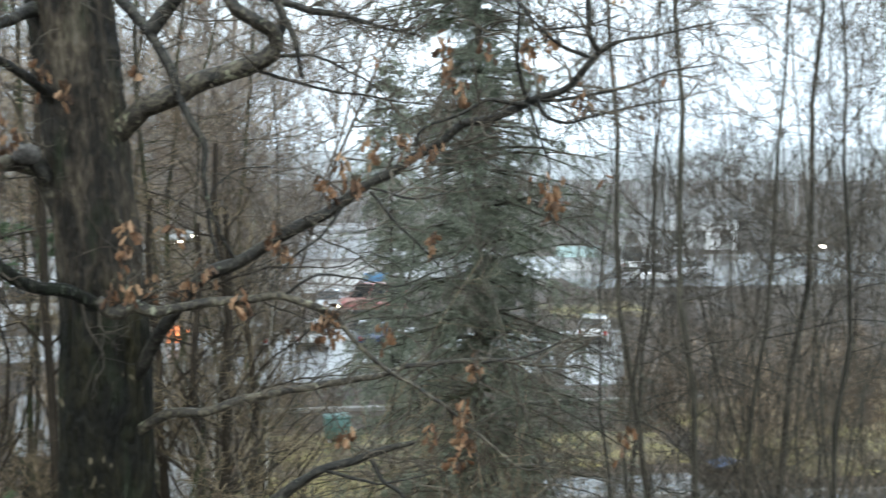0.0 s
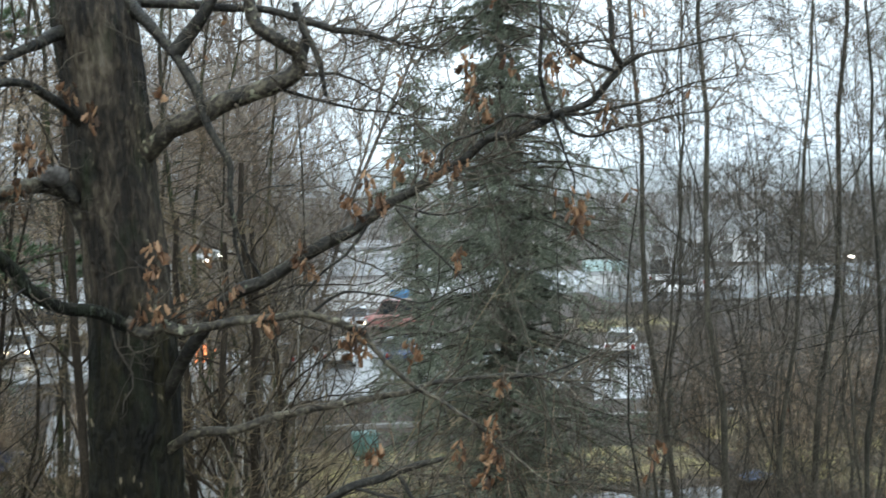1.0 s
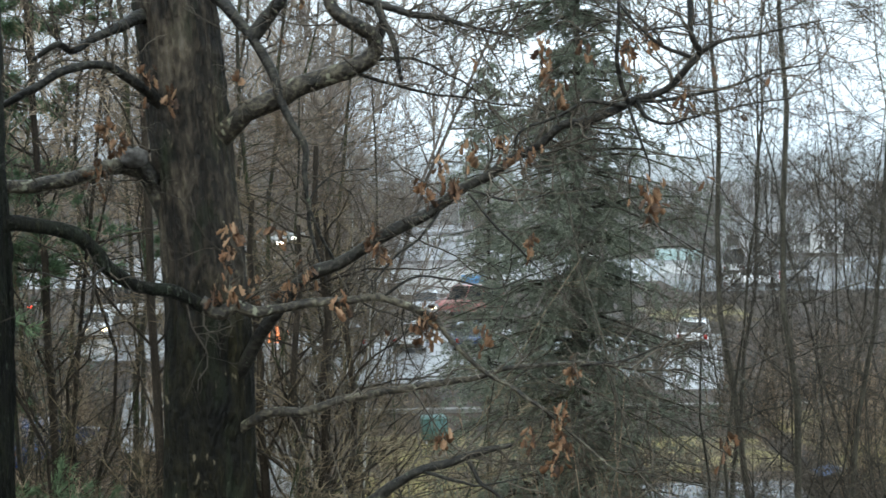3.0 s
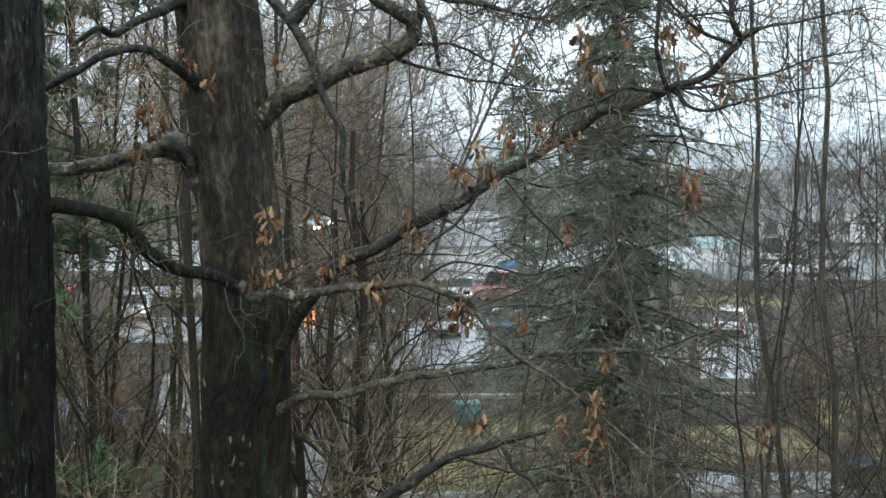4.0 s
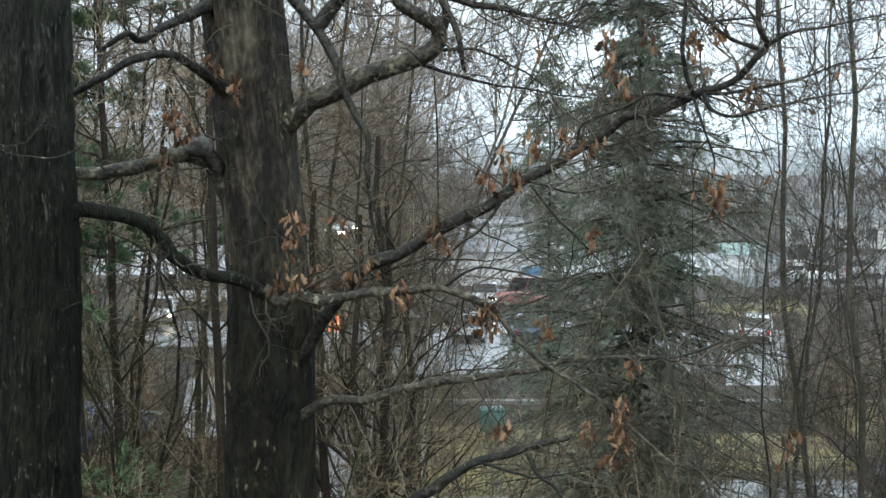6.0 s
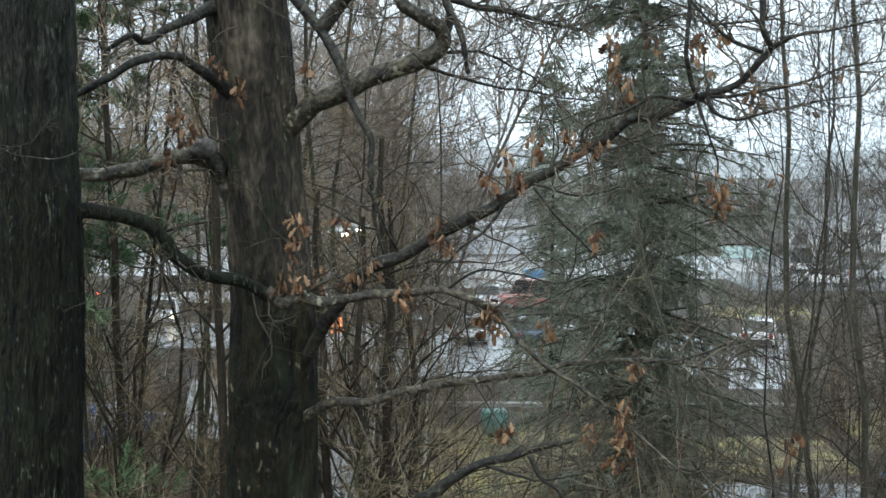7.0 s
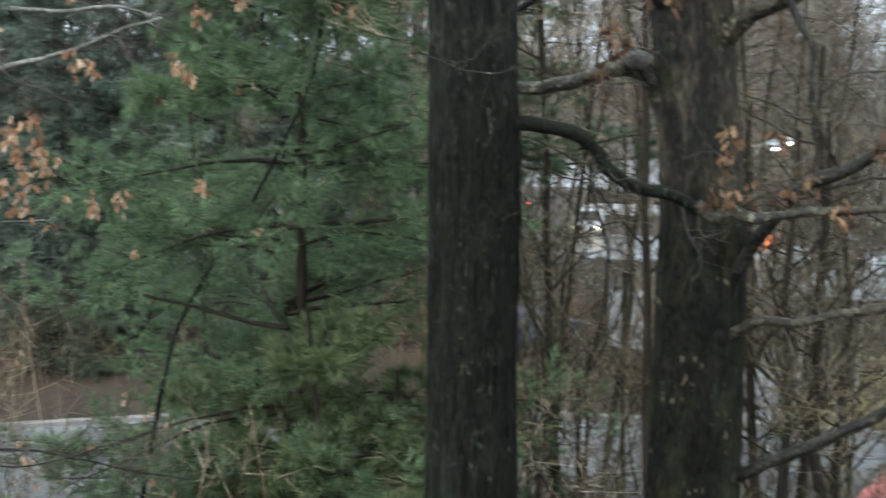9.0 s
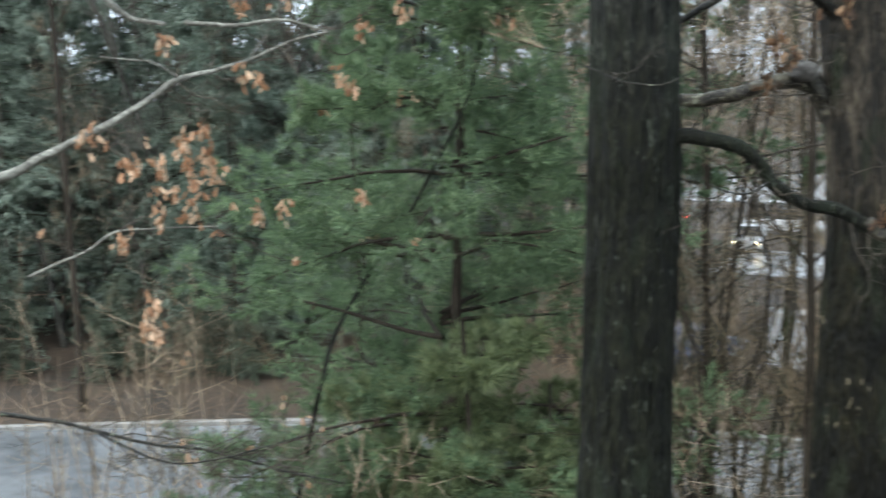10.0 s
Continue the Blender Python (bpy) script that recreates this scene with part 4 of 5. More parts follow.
# ---- bare woodland trees ----
def bare_tree(name, label, seed, height, r, stems, bark, twig, spread=(18, 42), boughs=16, dense=(9, 7), lean=0.05, group="bare trees", reach=(0.12, 0.3), lift=0.05, low=0.12, thin=0.36, sway=0.045, tip=0.12):
    rng = np.random.default_rng(seed)
    root = thing(name, label, "tree", group=group)
    base = rng.normal(0, 0.14 if stems > 1 else 0, (stems, 3)) * [1, 1, 0]
    way = unit(rng.normal(0, lean + 0.06 * (stems > 1), (stems, 3)) * [1, 1, 0] + [0, 0, 1])
    tall_ = height * rng.uniform(0.85, 1.0, stems)
    rise = np.linspace(0, 1, 17)
    trunk = (base - [0, 0, 0.25])[:, None] + way[:, None] * (tall_[:, None, None] * rise[None, :, None])
    for k in range(stems):
        for f in (1.1, 2.7, 5.9):
            trunk[k, :, :2] += (np.sin(rise * 2 * np.pi * f + rng.uniform(0, 6.28)) * np.minimum(1, rise * 5) * sway * tall_[k] * 0.1 / f ** 0.75)[:, None] * unit(rng.normal(0, 1, 2))
    tr = taper(np.full(stems, r) * rng.uniform(0.7, 1.0, stems), np.full(stems, r * tip), 17)
    tr[:, 0] *= 1.5
    for k in range(stems):
        part("trunk", tubes(Shape(), trunk[k:k + 1], tr[k:k + 1], 9), bark, root)
    b, w, l, rr = sprout(rng, trunk, tr, boughs, low, 0.97, spread, reach, thin)
    one = grow(rng, b, w, l, 8, 0.17, lift)
    r1 = taper(rr, np.maximum(rr * 0.25, 0.004), 9)
    for k in range(len(one)):
        part("bough", tubes(Shape(), one[k:k + 1], r1[k:k + 1], 5), bark, root)
    b, w, l, rr = sprout(rng, one, r1, dense[0], 0.12, 1.0, (22, 60), (0.22, 0.5), 0.6)
    two = grow(rng, b, w, l, 4, 0.14, lift)
    rr = np.maximum(rr, 0.004)
    r2 = taper(rr, rr * 0.5, 5)
    s = bent(Shape(), two, 2 * rr)
    b, w, l, rr = sprout(rng, two, r2, dense[1], 0.15, 1.0, (20, 55), (0.35, 0.8), 0.8)
    cones(s, b, b + unit(w + rng.normal(0, 0.1, w.shape)) * l[:, None], np.maximum(rr, 0.0048))
    part("crown", s, twig, root, kind="stuff")
    return root


def thicket(seed, height, stems, shoots=9, tips=5, fat=1.0, thick=(0.006, 0.016), wild=0.06, twig=None, name="sapling_thicket", label="dense brown thicket of bare saplings and brambles"):
    rng, twig = np.random.default_rng(seed), twig or TWIG_BROWN
    root = thing(name, label, "shrub", group="thickets on the bank")
    base = rng.normal(0, 0.65, (stems, 3)) * [1, 1, 0] - [0, 0, 0.15]
    way = unit(rng.normal(0, 0.13, (stems, 3)) * [1, 1, 0.2] + [0, 0, 1])
    one = grow(rng, base, way, height * rng.uniform(0.5, 1.0, stems), 9, wild, 0.03)
    r1 = taper(rng.uniform(*thick, stems), np.full(stems, 0.004), 10)
    if fat > 2:
        part("growth", tubes(Shape(), one[:, ::3], r1[:, ::3], 3), twig, root, kind="stuff")
    else:
        for k in range(stems):
            part("stem", tubes(Shape(), one[k:k + 1], r1[k:k + 1], 4), twig, root)
    b, w, l, rr = sprout(rng, one, r1, shoots, 0.1, 1.0, (30, 80), (0.13, 0.34), 0.6)
    two = grow(rng, b, w, l, 4, 0.24, 0.04)
    r2 = taper(np.maximum(rr, 0.0045), np.full(len(rr), 0.003), 5)
    s = bent(Shape(), two, 2 * r2[:, 0])
    b, w, l, rr = sprout(rng, two, r2, tips, 0.15, 1.0, (25, 65), (0.35, 0.8), 0.8)
    cones(s, b, b + w * l[:, None], np.maximum(rr, 0.0048) * fat)
    part("crown", s, twig, root, kind="stuff")
    return root


def put(ob, x, y, turn=0, size=1.0):
    """A copy of a thing at a spot on the ground."""
    z = float(ground_z(np.array([x]), np.array([y]))[0])
    c = copy_thing(ob, pose(x, y, z, 0, 0, turn))
    c.scale = (size, size, size)
    return c


def settle(ob, x, y, turn=0, size=1.0):
    ob.matrix_basis = pose(x, y, float(ground_z(np.array([x]), np.array([y]))[0]), 0, 0, turn)
    ob.scale = (size, size, size)
    return ob


def plant(kinds, rows):
    """Sets the first of each kind and copies it for the other rows: kind, bearing to the right of ahead, distance, turn, size."""
    used = set()
    for k, bearing, far, turn, size in rows:
        a = radians(bearing)
        (put if k in used else settle)(kinds[k], far * math.sin(a), far * math.cos(a), turn, size)
        used.add(k)


# slim trees on the slope towards the valley
slim = [bare_tree("bare_tree", "slim bare tree with upswept brown-grey branches", 100 + k, h, r, n, BARK_WOODS, TWIG_OAK, (28, 75), b, (12, 8), 0.06, low=0.17, reach=(0.08, 0.22), thin=0.22, sway=0.11)
        for k, (h, r, n, b) in enumerate([(18, 0.042, 1, 44), (16, 0.03, 2, 26), (19, 0.06, 1, 48), (15, 0.025, 3, 19)])]
plant(slim, [(2, 18.4, 16, 0, 1.0), (2, 19.8, 15, 40, 1.0), (0, 15.6, 15.5, 20, 0.8), (1, 17.0, 15, 140, 0.95), (3, 21.5, 17, 80, 1.0), (0, 22.9, 14.5, 110, 1.0), (2, 24.0, 15, 200, 1.0),
             (1, 26.3, 16, 120, 1.0), (0, 27.8, 14, 150, 0.95), (3, 29.5, 17, 70, 1.0), (3, 14.2, 20, 300, 0.85),
             (2, 31, 18, 190, 1.0), (1, 23.4, 18, 60, 1.0), (3, 25.5, 15.5, 100, 1.05), (0, 28.8, 18, 10, 1.0), (3, 20.6, 19, 330, 1.05), (1, 29.8, 15.5, 220, 1.05), (1, 24.8, 20, 330, 1.1), (2, 17.4, 22, 215, 0.95)])

# twiggy trees behind the big oak
broad = [bare_tree("bare_tree", "bare broad tree with a dense haze of brown twigs", 200 + k, h, r, n, BARK_DARK, TWIG_BROWN, (42, 90), b, (10, 7), 0.04, reach=(0.1, 0.22), lift=0.03, low=0.2, thin=0.26, sway=0.16)
         for k, (h, r, n, b) in enumerate([(17, 0.08, 1, 46), (16, 0.055, 1, 46), (15, 0.045, 2, 26)])]
broad.append(bare_tree("bare_tree", "tall bare tree with its twiggy crown high up", 207, 18, 0.085, 1, BARK_DARK, TWIG_BROWN, (42, 90), 50, (10, 8), 0.03, reach=(0.1, 0.24), lift=0.03, low=0.38, thin=0.26, sway=0.15))
plant(broad, [(1, -5.0, 13, 70, 1.0), (2, -3.6, 15.5, 30, 1.0), (3, -8.0, 16.5, 150, 1.0), (0, -1.1, 27, 140, 1.15),
              (2, -15.8, 12.2, 250, 1.0), (3, -9.5, 19, 20, 1.1), (3, -13.2, 17.5, 90, 1.1), (1, -18.5, 20.0, 170, 1.1),
              (3, -15.8, 24, 100, 1.1), (0, -18.8, 17.5, 260, 1.0), (3, -6.4, 24, 240, 1.1), (3, -4.0, 22, 280, 1.1),
              (0, -16.6, 23, 200, 1.1), (3, -11.8, 25, 20, 1.15), (1, -14.0, 19.0, 110, 1.0)])

# clean poles in the gap between the two oaks
poles = [bare_tree("bare_tree", "slim mossy bare tree with a clean stem", 250 + k, h, r, 1, BARK_PINE, TWIG_WET, (25, 60), 22, (7, 6), 0.015, reach=(0.07, 0.2), low=0.2, sway=w, tip=0.3)
         for k, (h, r, w) in enumerate([(13, 0.085, 0.035), (10, 0.03, 0.3), (12, 0.038, 0.25)])]
plant(poles, [(0, -15.0, 12, 0, 1.0),  (1, -16.4, 10.6, 60, 1.0), (2, -14.0, 13, 100, 1.0), (1, -13.2, 14, 200, 1.1), (2, -13.6, 12.5, 250, 0.95), (0, -10.5, 10.2, 320, 0.95),
              (0, -46.3, 37, 10, 1.9)])

# crooked young trees close behind the oaks
hazel = [bare_tree("bare_tree", "crooked young tree with many dark wet twigs", 260 + k, h, r, n, BARK_DARK, TWIG_WET, (35, 85), b, (10, 7), 0.1, reach=(0.12, 0.3), lift=0.03, low=lo, thin=0.42, sway=0.36)
         for k, (h, r, n, b, lo) in enumerate([(9, 0.032, 2, 18, 0.3), (7.5, 0.026, 3, 14, 0.2)])]
plant(hazel, [(0, -5.6, 11.2, 0, 1.0), (0, -4.4, 13.0, 80, 1.0), (0, -2.8, 12.4, 150, 1.0), (0, -1.2, 14.2, 220, 1.0), 
              (1, -5.2, 13.8, 30, 1.1), (1, -16.4, 11.0, 0, 1.0), (1, -14.6, 12.2, 70, 1.0), (1, -14.0, 11.4, 140, 1.0), (1, -15.4, 14.0, 260, 1.1),
              (1, -18.0, 11.8, 310, 1.0), (0, -13.6, 15.5, 20, 1.0), (1, -41, 10.2, 60, 0.6), (1, -36.5, 10.8, 170, 0.55)])

clump = bare_tree("bare_tree", "clump of dark leaning stems from one stump", 281, 7.2, 0.075, 4, BARK_DARK, TWIG_WET, (25, 70), 9, (8, 6), 0.03, low=0.45, sway=0.14)
plant([clump], [(0, -4.9, 11.4, 0, 1.0)])

stump = bare_tree("bare_tree", "young dark-barked tree among the undergrowth", 285, 10.0, 0.125, 1, BARK_PINE, TWIG_WET, (25, 75), 16, (8, 6), 0.012, low=0.6, sway=0.12, tip=0.2)
plant([stump], [(0, -2.6, 10.6, 0, 0.95), (0, -3.5, 10.9, 90, 0.9), (0, -4.5, 10.3, 200, 0.85), (0, -5.5, 10.7, 300, 0.9), (0, -1.7, 11.6, 30, 0.85)])

birch = bare_tree("birch_tree", "slender birch with pale whitish bark", 301, 9, 0.05, 2, BARK_BIRCH, TWIG, (20, 40), 12, group="birches")
settle(birch, -0.7, 15.0)
put(birch, -1.5, 15.8, 100, 0.9)

rng = np.random.default_rng(77)
bush = [thicket(400 + k, h, 14, 10, 4) for k, h in enumerate((6.4, 5.4, 4.2))]
rows = []
for n in range(68):
    if n in (7, 15, 23, 31, 39, 47):
        continue
    if n < 52:
        bearing, far = rng.uniform(5.5, 33), rng.uniform(14, 24)
    elif n < 60:
        bearing, far = rng.uniform(-20, 5), rng.uniform(11.5, 18.5)
    else:
        bearing, far = rng.uniform(-34, -20), rng.uniform(16, 22)
    size = rng.uniform(0.8, 1.15) * (1.05 if n < 52 else 0.62) * (0.75 if far < 15.5 else 1.0)
    if -3.5 < bearing < 4.5:
        bearing += 10
    elif -14 < bearing < -8:
        bearing -= 7
    rows.append((n % 3, bearing, far, rng.uniform(0, 360), size))
plant(bush, rows)

# tall tangles of crooked shoots between the oaks and the valley
tangle = [thicket(460 + k, h, 7, 18, 9, 0.85, (0.006, 0.014), 0.2, TWIG_WET, "tangled_shrub", "tall tangled bare shrub with crooked wet brown twigs") for k, h in enumerate((9.0, 8.0))]
plant(tangle, [(0, -5.6, 12.0, 0, 1.0), (1, -4.2, 13.2, 90, 1.0), (0, -3.0, 12.6, 160, 1.0), (1, -1.8, 13.8, 230, 1.0), (0, -0.6, 13.0, 300, 0.9), (1, -6.6, 14.4, 20, 1.1),
               (0, -16.2, 12.4, 70, 0.95), (1, -14.0, 13.6, 140, 1.0), (0, -12.4, 14.6, 210, 1.0), (1, -17.4, 14.0, 280, 1.0),
               (1, 8.4, 15.0, 190, 0.9), (0, 10.8, 15.8, 260, 0.9)])

# fine wild undergrowth behind the oaks
fine = [thicket(440 + k, h, 13, 12, 8, 0.85, (0.005, 0.011), 0.17, TWIG_WET, "undergrowth", "tangled fine-twigged bare undergrowth") for k, h in enumerate((5.6, 4.4))]
rows = []
for n in range(28):
    rows.append((n % 2, rng.uniform(-21, 5), rng.uniform(11.5, 21), rng.uniform(0, 360), rng.uniform(0.75, 1.15)))
plant(fine, [(k, b + (8 if -3 < b < 4 else -4.5 if -13.4 < b < -9.5 else 0), f, t, s * (0.75 if f < 14 else 1.0)) for k, b, f, t, s in rows])

for k, bearing, far, turn, size in [(0, -17.6, 12.5, 20, 0.8), (1, -16.3, 14.0, 90, 1.0), (0, -15.2, 13.0, 170, 0.8), (1, -14.2, 15.5, 240, 1.1), (0, -13.4, 14.0, 310, 0.8), (1, -12.7, 12.4, 60, 0.75), (0, -12.2, 17.5, 130, 0.75)][::2]:
    put(fine[k], far * math.sin(radians(bearing)), far * math.cos(radians(bearing)), turn, size)


# ---- evergreens ----
def spruce(label, seed, height, low, radius, needle, at, shoots=15, each=16, group="", name="spruce_tree", long=0.1, wide=0.013, thick=16, cone=0.65):
    rng = np.random.default_rng(seed)
    root = thing(name, label, "tree", at, group=group)
    trunk = np.stack([np.zeros(12), np.zeros(12), np.linspace(-0.2, height, 12)], 1)[None]
    part("trunk", tubes(Shape(), trunk, np.linspace(0.007 * height, 0.012, 12)[None], 9), BARK_WOODS, root)
    n = int(height * thick)
    z = low + (height - low) * np.sort(rng.random(n)) ** 1.2
    a = rng.uniform(0, 2 * np.pi, n)
    reach = radius * ((height - z) / (height - low)) ** cone * rng.uniform(0.35, 1.2, n) * (0.7 + 0.55 * value_noise(np.stack([np.cos(a) * 1.6, np.sin(a) * 1.6, z * 1.4], 1), seed)) + 0.1
    way = np.stack([np.cos(a), np.sin(a), rng.uniform(-0.15, 0.3, n)], 1)
    one = grow(rng, np.stack([0 * z, 0 * z, z], 1), way, reach, 7, 0.07, -0.075)
    r1 = taper(0.012 + 0.006 * reach, np.full(n, 0.004), 8)
    part("branching", tubes(Shape(), one[:, ::2] if wide > 0.03 else one, r1[:, ::2] if wide > 0.03 else r1, 4), BARK_DARK, root, kind="stuff")
    b, w, l, rr = sprout(rng, one, r1, shoots, 0.03, 1.0, (35, 70), (0.2, 0.42), 0.5, 0.7)
    two = grow(rng, b, w, np.clip(l, 0.25, 0.8), 5, 0.1, -0.16)
    s = cones(cones(Shape(), two[:, 0], two[:, 3], 0.008), two[:, 2], two[:, 5], 0.006)
    if wide < 0.03:
        part("crown", s, TWIG, root, kind="stuff")
    k = rng.integers(0, 5, (len(two), each))
    f = rng.random((len(two), each, 1))
    i = np.arange(len(two))[:, None]
    p = two[i, k] * (1 - f) + two[i, k + 1] * f
    d = two[i, k + 1] - two[i, k]
    part("foliage", needles(Shape(), rng, p.reshape(-1, 3), d.reshape(-1, 3), 2, long, wide, 0.75), needle, root, "drooping dark green needle sprays", kind="stuff")
    return root


def white_pine(label, seed, height, low, radius, needle, at, group="", name="pine_tree", r=0.085, tufts=6, each=26, thin=0.008, long=0.12, shoots=13, whorls=None):
    rng = np.random.default_rng(seed)
    root = thing(name, label, "tree", at, group=group)
    trunk = grow(rng, np.array([[0, 0, -0.2]]), np.array([[0.01, 0, 1.0]]), np.array([height]), 14, 0.015, 0.01)
    part("trunk", tubes(Shape(), trunk, taper(np.array([r]), np.array([0.015]), 15), 10), BARK_PINE, root)
    whorl = np.array(whorls) if whorls else np.arange(low, height - 0.3, 0.85)
    z = np.repeat(whorl, 8) + rng.normal(0, 0.11, len(whorl) * 8)
    a = rng.uniform(0, 2 * np.pi, len(z))
    share = np.clip((height - z) / (height - low), 0.05, 1)
    reach = radius * share ** 0.5 * rng.uniform(0.55, 1.15, len(z))
    way = np.stack([np.cos(a), np.sin(a), rng.uniform(0.0, 0.25, len(z))], 1)
    one = grow(rng, np.stack([0 * z, 0 * z, z], 1), way, reach, 8, 0.07, -0.01)
    r1 = taper(0.01 + 0.007 * reach, np.full(len(z), 0.004), 9)
    for k in range(len(one)):
        part("bough", tubes(Shape(), one[k:k + 1], r1[k:k + 1], 5), BARK_PINE, root)
    b, w, l, rr = sprout(rng, one, r1, shoots, 0.08, 1.0, (30, 62), (0.22, 0.45), 0.5, 0.6)
    two = grow(rng, b, w, l, 5, 0.1, 0.03)
    r2 = taper(np.full(len(b), 0.004), np.full(len(b), 0.0025), 6)
    s = bent(Shape(), two, 0.008)
    b, w, l, rr = sprout(rng, two, r2, tufts, 0.3, 1.0, (20, 50), (0.25, 0.5), 0.8, 0.4)
    three = grow(rng, b, w, np.minimum(l, 0.25), 2, 0.1, 0.08)
    cones(s, three[:, 0], three[:, 2], 0.004)
    part("crown", s, BARK_DARK, root, kind="stuff")
    base = np.concatenate([three[:, 1], three[:, 2], two[:, -1]])
    d = np.concatenate([three[:, 2] - three[:, 1], three[:, 2] - three[:, 1], two[:, -1] - two[:, -2]])
    part("foliage", needles(Shape(), rng, base, unit(d) + [0, 0, -0.12], each, long, thin, 0.5), needle, root, "soft tufts of long green needles", kind="stuff")
    return root


settle(spruce("tall dark spruce with drooping branches", 11, 20, 0.7, 3.9, NEEDLE_SPRUCE, (0, 0, 0), 17, 13, thick=38, long=0.12, wide=0.018, cone=0.85), 3.6, 21.6)
settle(spruce("narrow dark spruce beyond the road", 19, 13.0, 3.5, 2.7, NEEDLE_SPRUCE, (0, 0, 0), 11, 10, thick=12, long=0.15, wide=0.024, cone=0.7), 3.1, 34.4)
def caught_leaves(root, seed, count, meshes, low, high):
    """Dead oak leaves that lie caught on a pine's boughs."""
    rng = np.random.default_rng(seed)
    boughs = [o for o in root.children if o.name.startswith("bough")]
    done = 0
    while done < count:
        v = boughs[int(rng.integers(len(boughs)))].data.vertices
        p = v[int(rng.integers(len(v) // 3, len(v)))].co
        if not low < p.z < high or p.y > 0.8:
            continue
        leaf = new("leaf", meshes[int(rng.integers(len(meshes)))])
        leaf.parent = root
        size = rng.uniform(0.09, 0.16)
        leaf.matrix_basis = pose(p.x, p.y, p.z + 0.02, *rng.normal(0, 40, 2), rng.uniform(0, 360))
        leaf.scale = (size, size, size)
        done += 1


PINE_WHORLS = [z - float(ground_z(-5.55, 10.05)) for z in (3.95, 5.00, 5.86, 6.60, 7.59, 8.42, 9.09, 9.81, 10.57, 11.36, 12.19, 13.06)]
big_pine = settle(white_pine("white pine with soft green needle tufts", 12, 12.5, 0.8, 3.0, NEEDLE_PINE, (0, 0, 0), tufts=7, each=11, shoots=17, thin=0.012, whorls=PINE_WHORLS), -5.55, 10.05)
caught_leaves(big_pine, 23, 34, [leaf_mesh(c, PALE_LEAF) for c in (0.4, 0.8, 1.3)], 6.0, 9.0)
caught_leaves(big_pine, 24, 12, [leaf_mesh(c, OAK_LEAF) for c in (0.4, 0.8, 1.3)], 2.5, 6.0)
settle(white_pine("thin young pine with sparse tufts", 13, 11.5, 8.0, 1.7, NEEDLE_PINE, (0, 0, 0), r=0.04, shoots=8, tufts=5, each=11, thin=0.011), -3.75, 12.6)
settle(white_pine("slender pine among the bare trees", 14, 10.5, 1.5, 2.2, NEEDLE_PINE, (0, 0, 0), r=0.06, shoots=8, tufts=5, each=14), -8.6, 13.4)
settle(white_pine("small green pine sapling on the bank", 15, 3.7, 0.3, 1.3, NEEDLE_PINE, (0, 0, 0), r=0.035, shoots=9, tufts=5, each=14), -2.05, 9.5)
young = white_pine("bushy green pine sapling on the bank", 18, 4.3, 0.4, 1.7, NEEDLE_YOUNG, (0, 0, 0), "pine saplings", r=0.04, shoots=11, tufts=5, each=8, thin=0.015)
settle(young, -5.9, 11.6)
for bearing, far, turn, size in [(-24.7, 9.6, 130, 0.8), (-30.5, 12.4, 280, 1.25), (-33.5, 12.0, 70, 0.9), (-27.0, 10.6, 160, 1.25), (-23.2, 11.2, 250, 1.2), (-28.6, 11.6, 20, 1.15)]:
    put(young, far * math.sin(radians(bearing)), far * math.cos(radians(bearing)), turn, size)

dead = thing("dead_sapling", "slender bent dead sapling leaning before the pine", "tree")
lean = smooth_path([(-4.71, 9.62, 11.37), (-4.80, 9.57, 10.77), (-4.87, 9.54, 10.22), (-4.99, 9.48, 9.77), (-5.22, 9.35, 9.25), (-5.9, 10.0, 8.69), (-6.6, 10.6, 8.16), (-6.5, 9.6, 7.56), (-6.14, 8.79, 7.26), (-6.23, 8.72, 6.78), (-6.38, 8.61, 5.80), (-6.6, 8.4, 3.0)], 5)
part("stem", tubes(Shape(), lean[None], np.linspace(0.010, 0.026, len(lean))[None], 7), BARK_OAK, dead)

hem = spruce("distant dark green evergreen beyond the road", 16, 15, 1.0, 3.4, NEEDLE_FAR, (0, 0, 0), 11, 7, "evergreens beyond the road", "evergreen_tree", 0.25, 0.052, 13)
used = False
for x, y, turn, size in [(-31, 36, 0, 1.3), (-25, 39, 50, 1.45), (-36, 31, 100, 1.3), (-20.5, 42, 160, 1.35), (-41, 37, 200, 1.5), (-29, 45, 20, 1.5),
                         (-16, 47.5, 70, 1.2), (-47, 30, 240, 1.5), (-27.5, 34, 80, 1.1), (-43, 27, 280, 1.2), (-33, 41, 300, 1.5), (-45, 34, 60, 1.4), (-38, 44, 130, 1.7), (-33, 50, 250, 1.7), (-49, 40, 310, 1.7), (-43, 46, 40, 1.8), (-39, 52, 170, 1.9), (-52, 46, 90, 1.9), (-36, 36.5, 30, 1.5), (-40, 33, 150, 1.5), (-47, 36, 220, 1.7), (-30, 38, 280, 1.5), (-44, 41, 10, 1.8), (-23.5, 41.5, 110, 1.5), (-27, 47, 190, 1.8), (-18.6, 45.5, 60, 1.5)]:
    (put if used else settle)(hem, x, y, turn, size)
    used = True
shrub = spruce("low dark evergreen shrub beyond the road", 17, 3.2, 0.2, 2.0, NEEDLE_SHRUB, (0, 0, 0), 12, 14, "evergreen shrubs", "evergreen_shrub", 0.14, 0.03)
settle(shrub, -24.5, 31.5)
put(shrub, -29, 29.5, 90, 1.1)
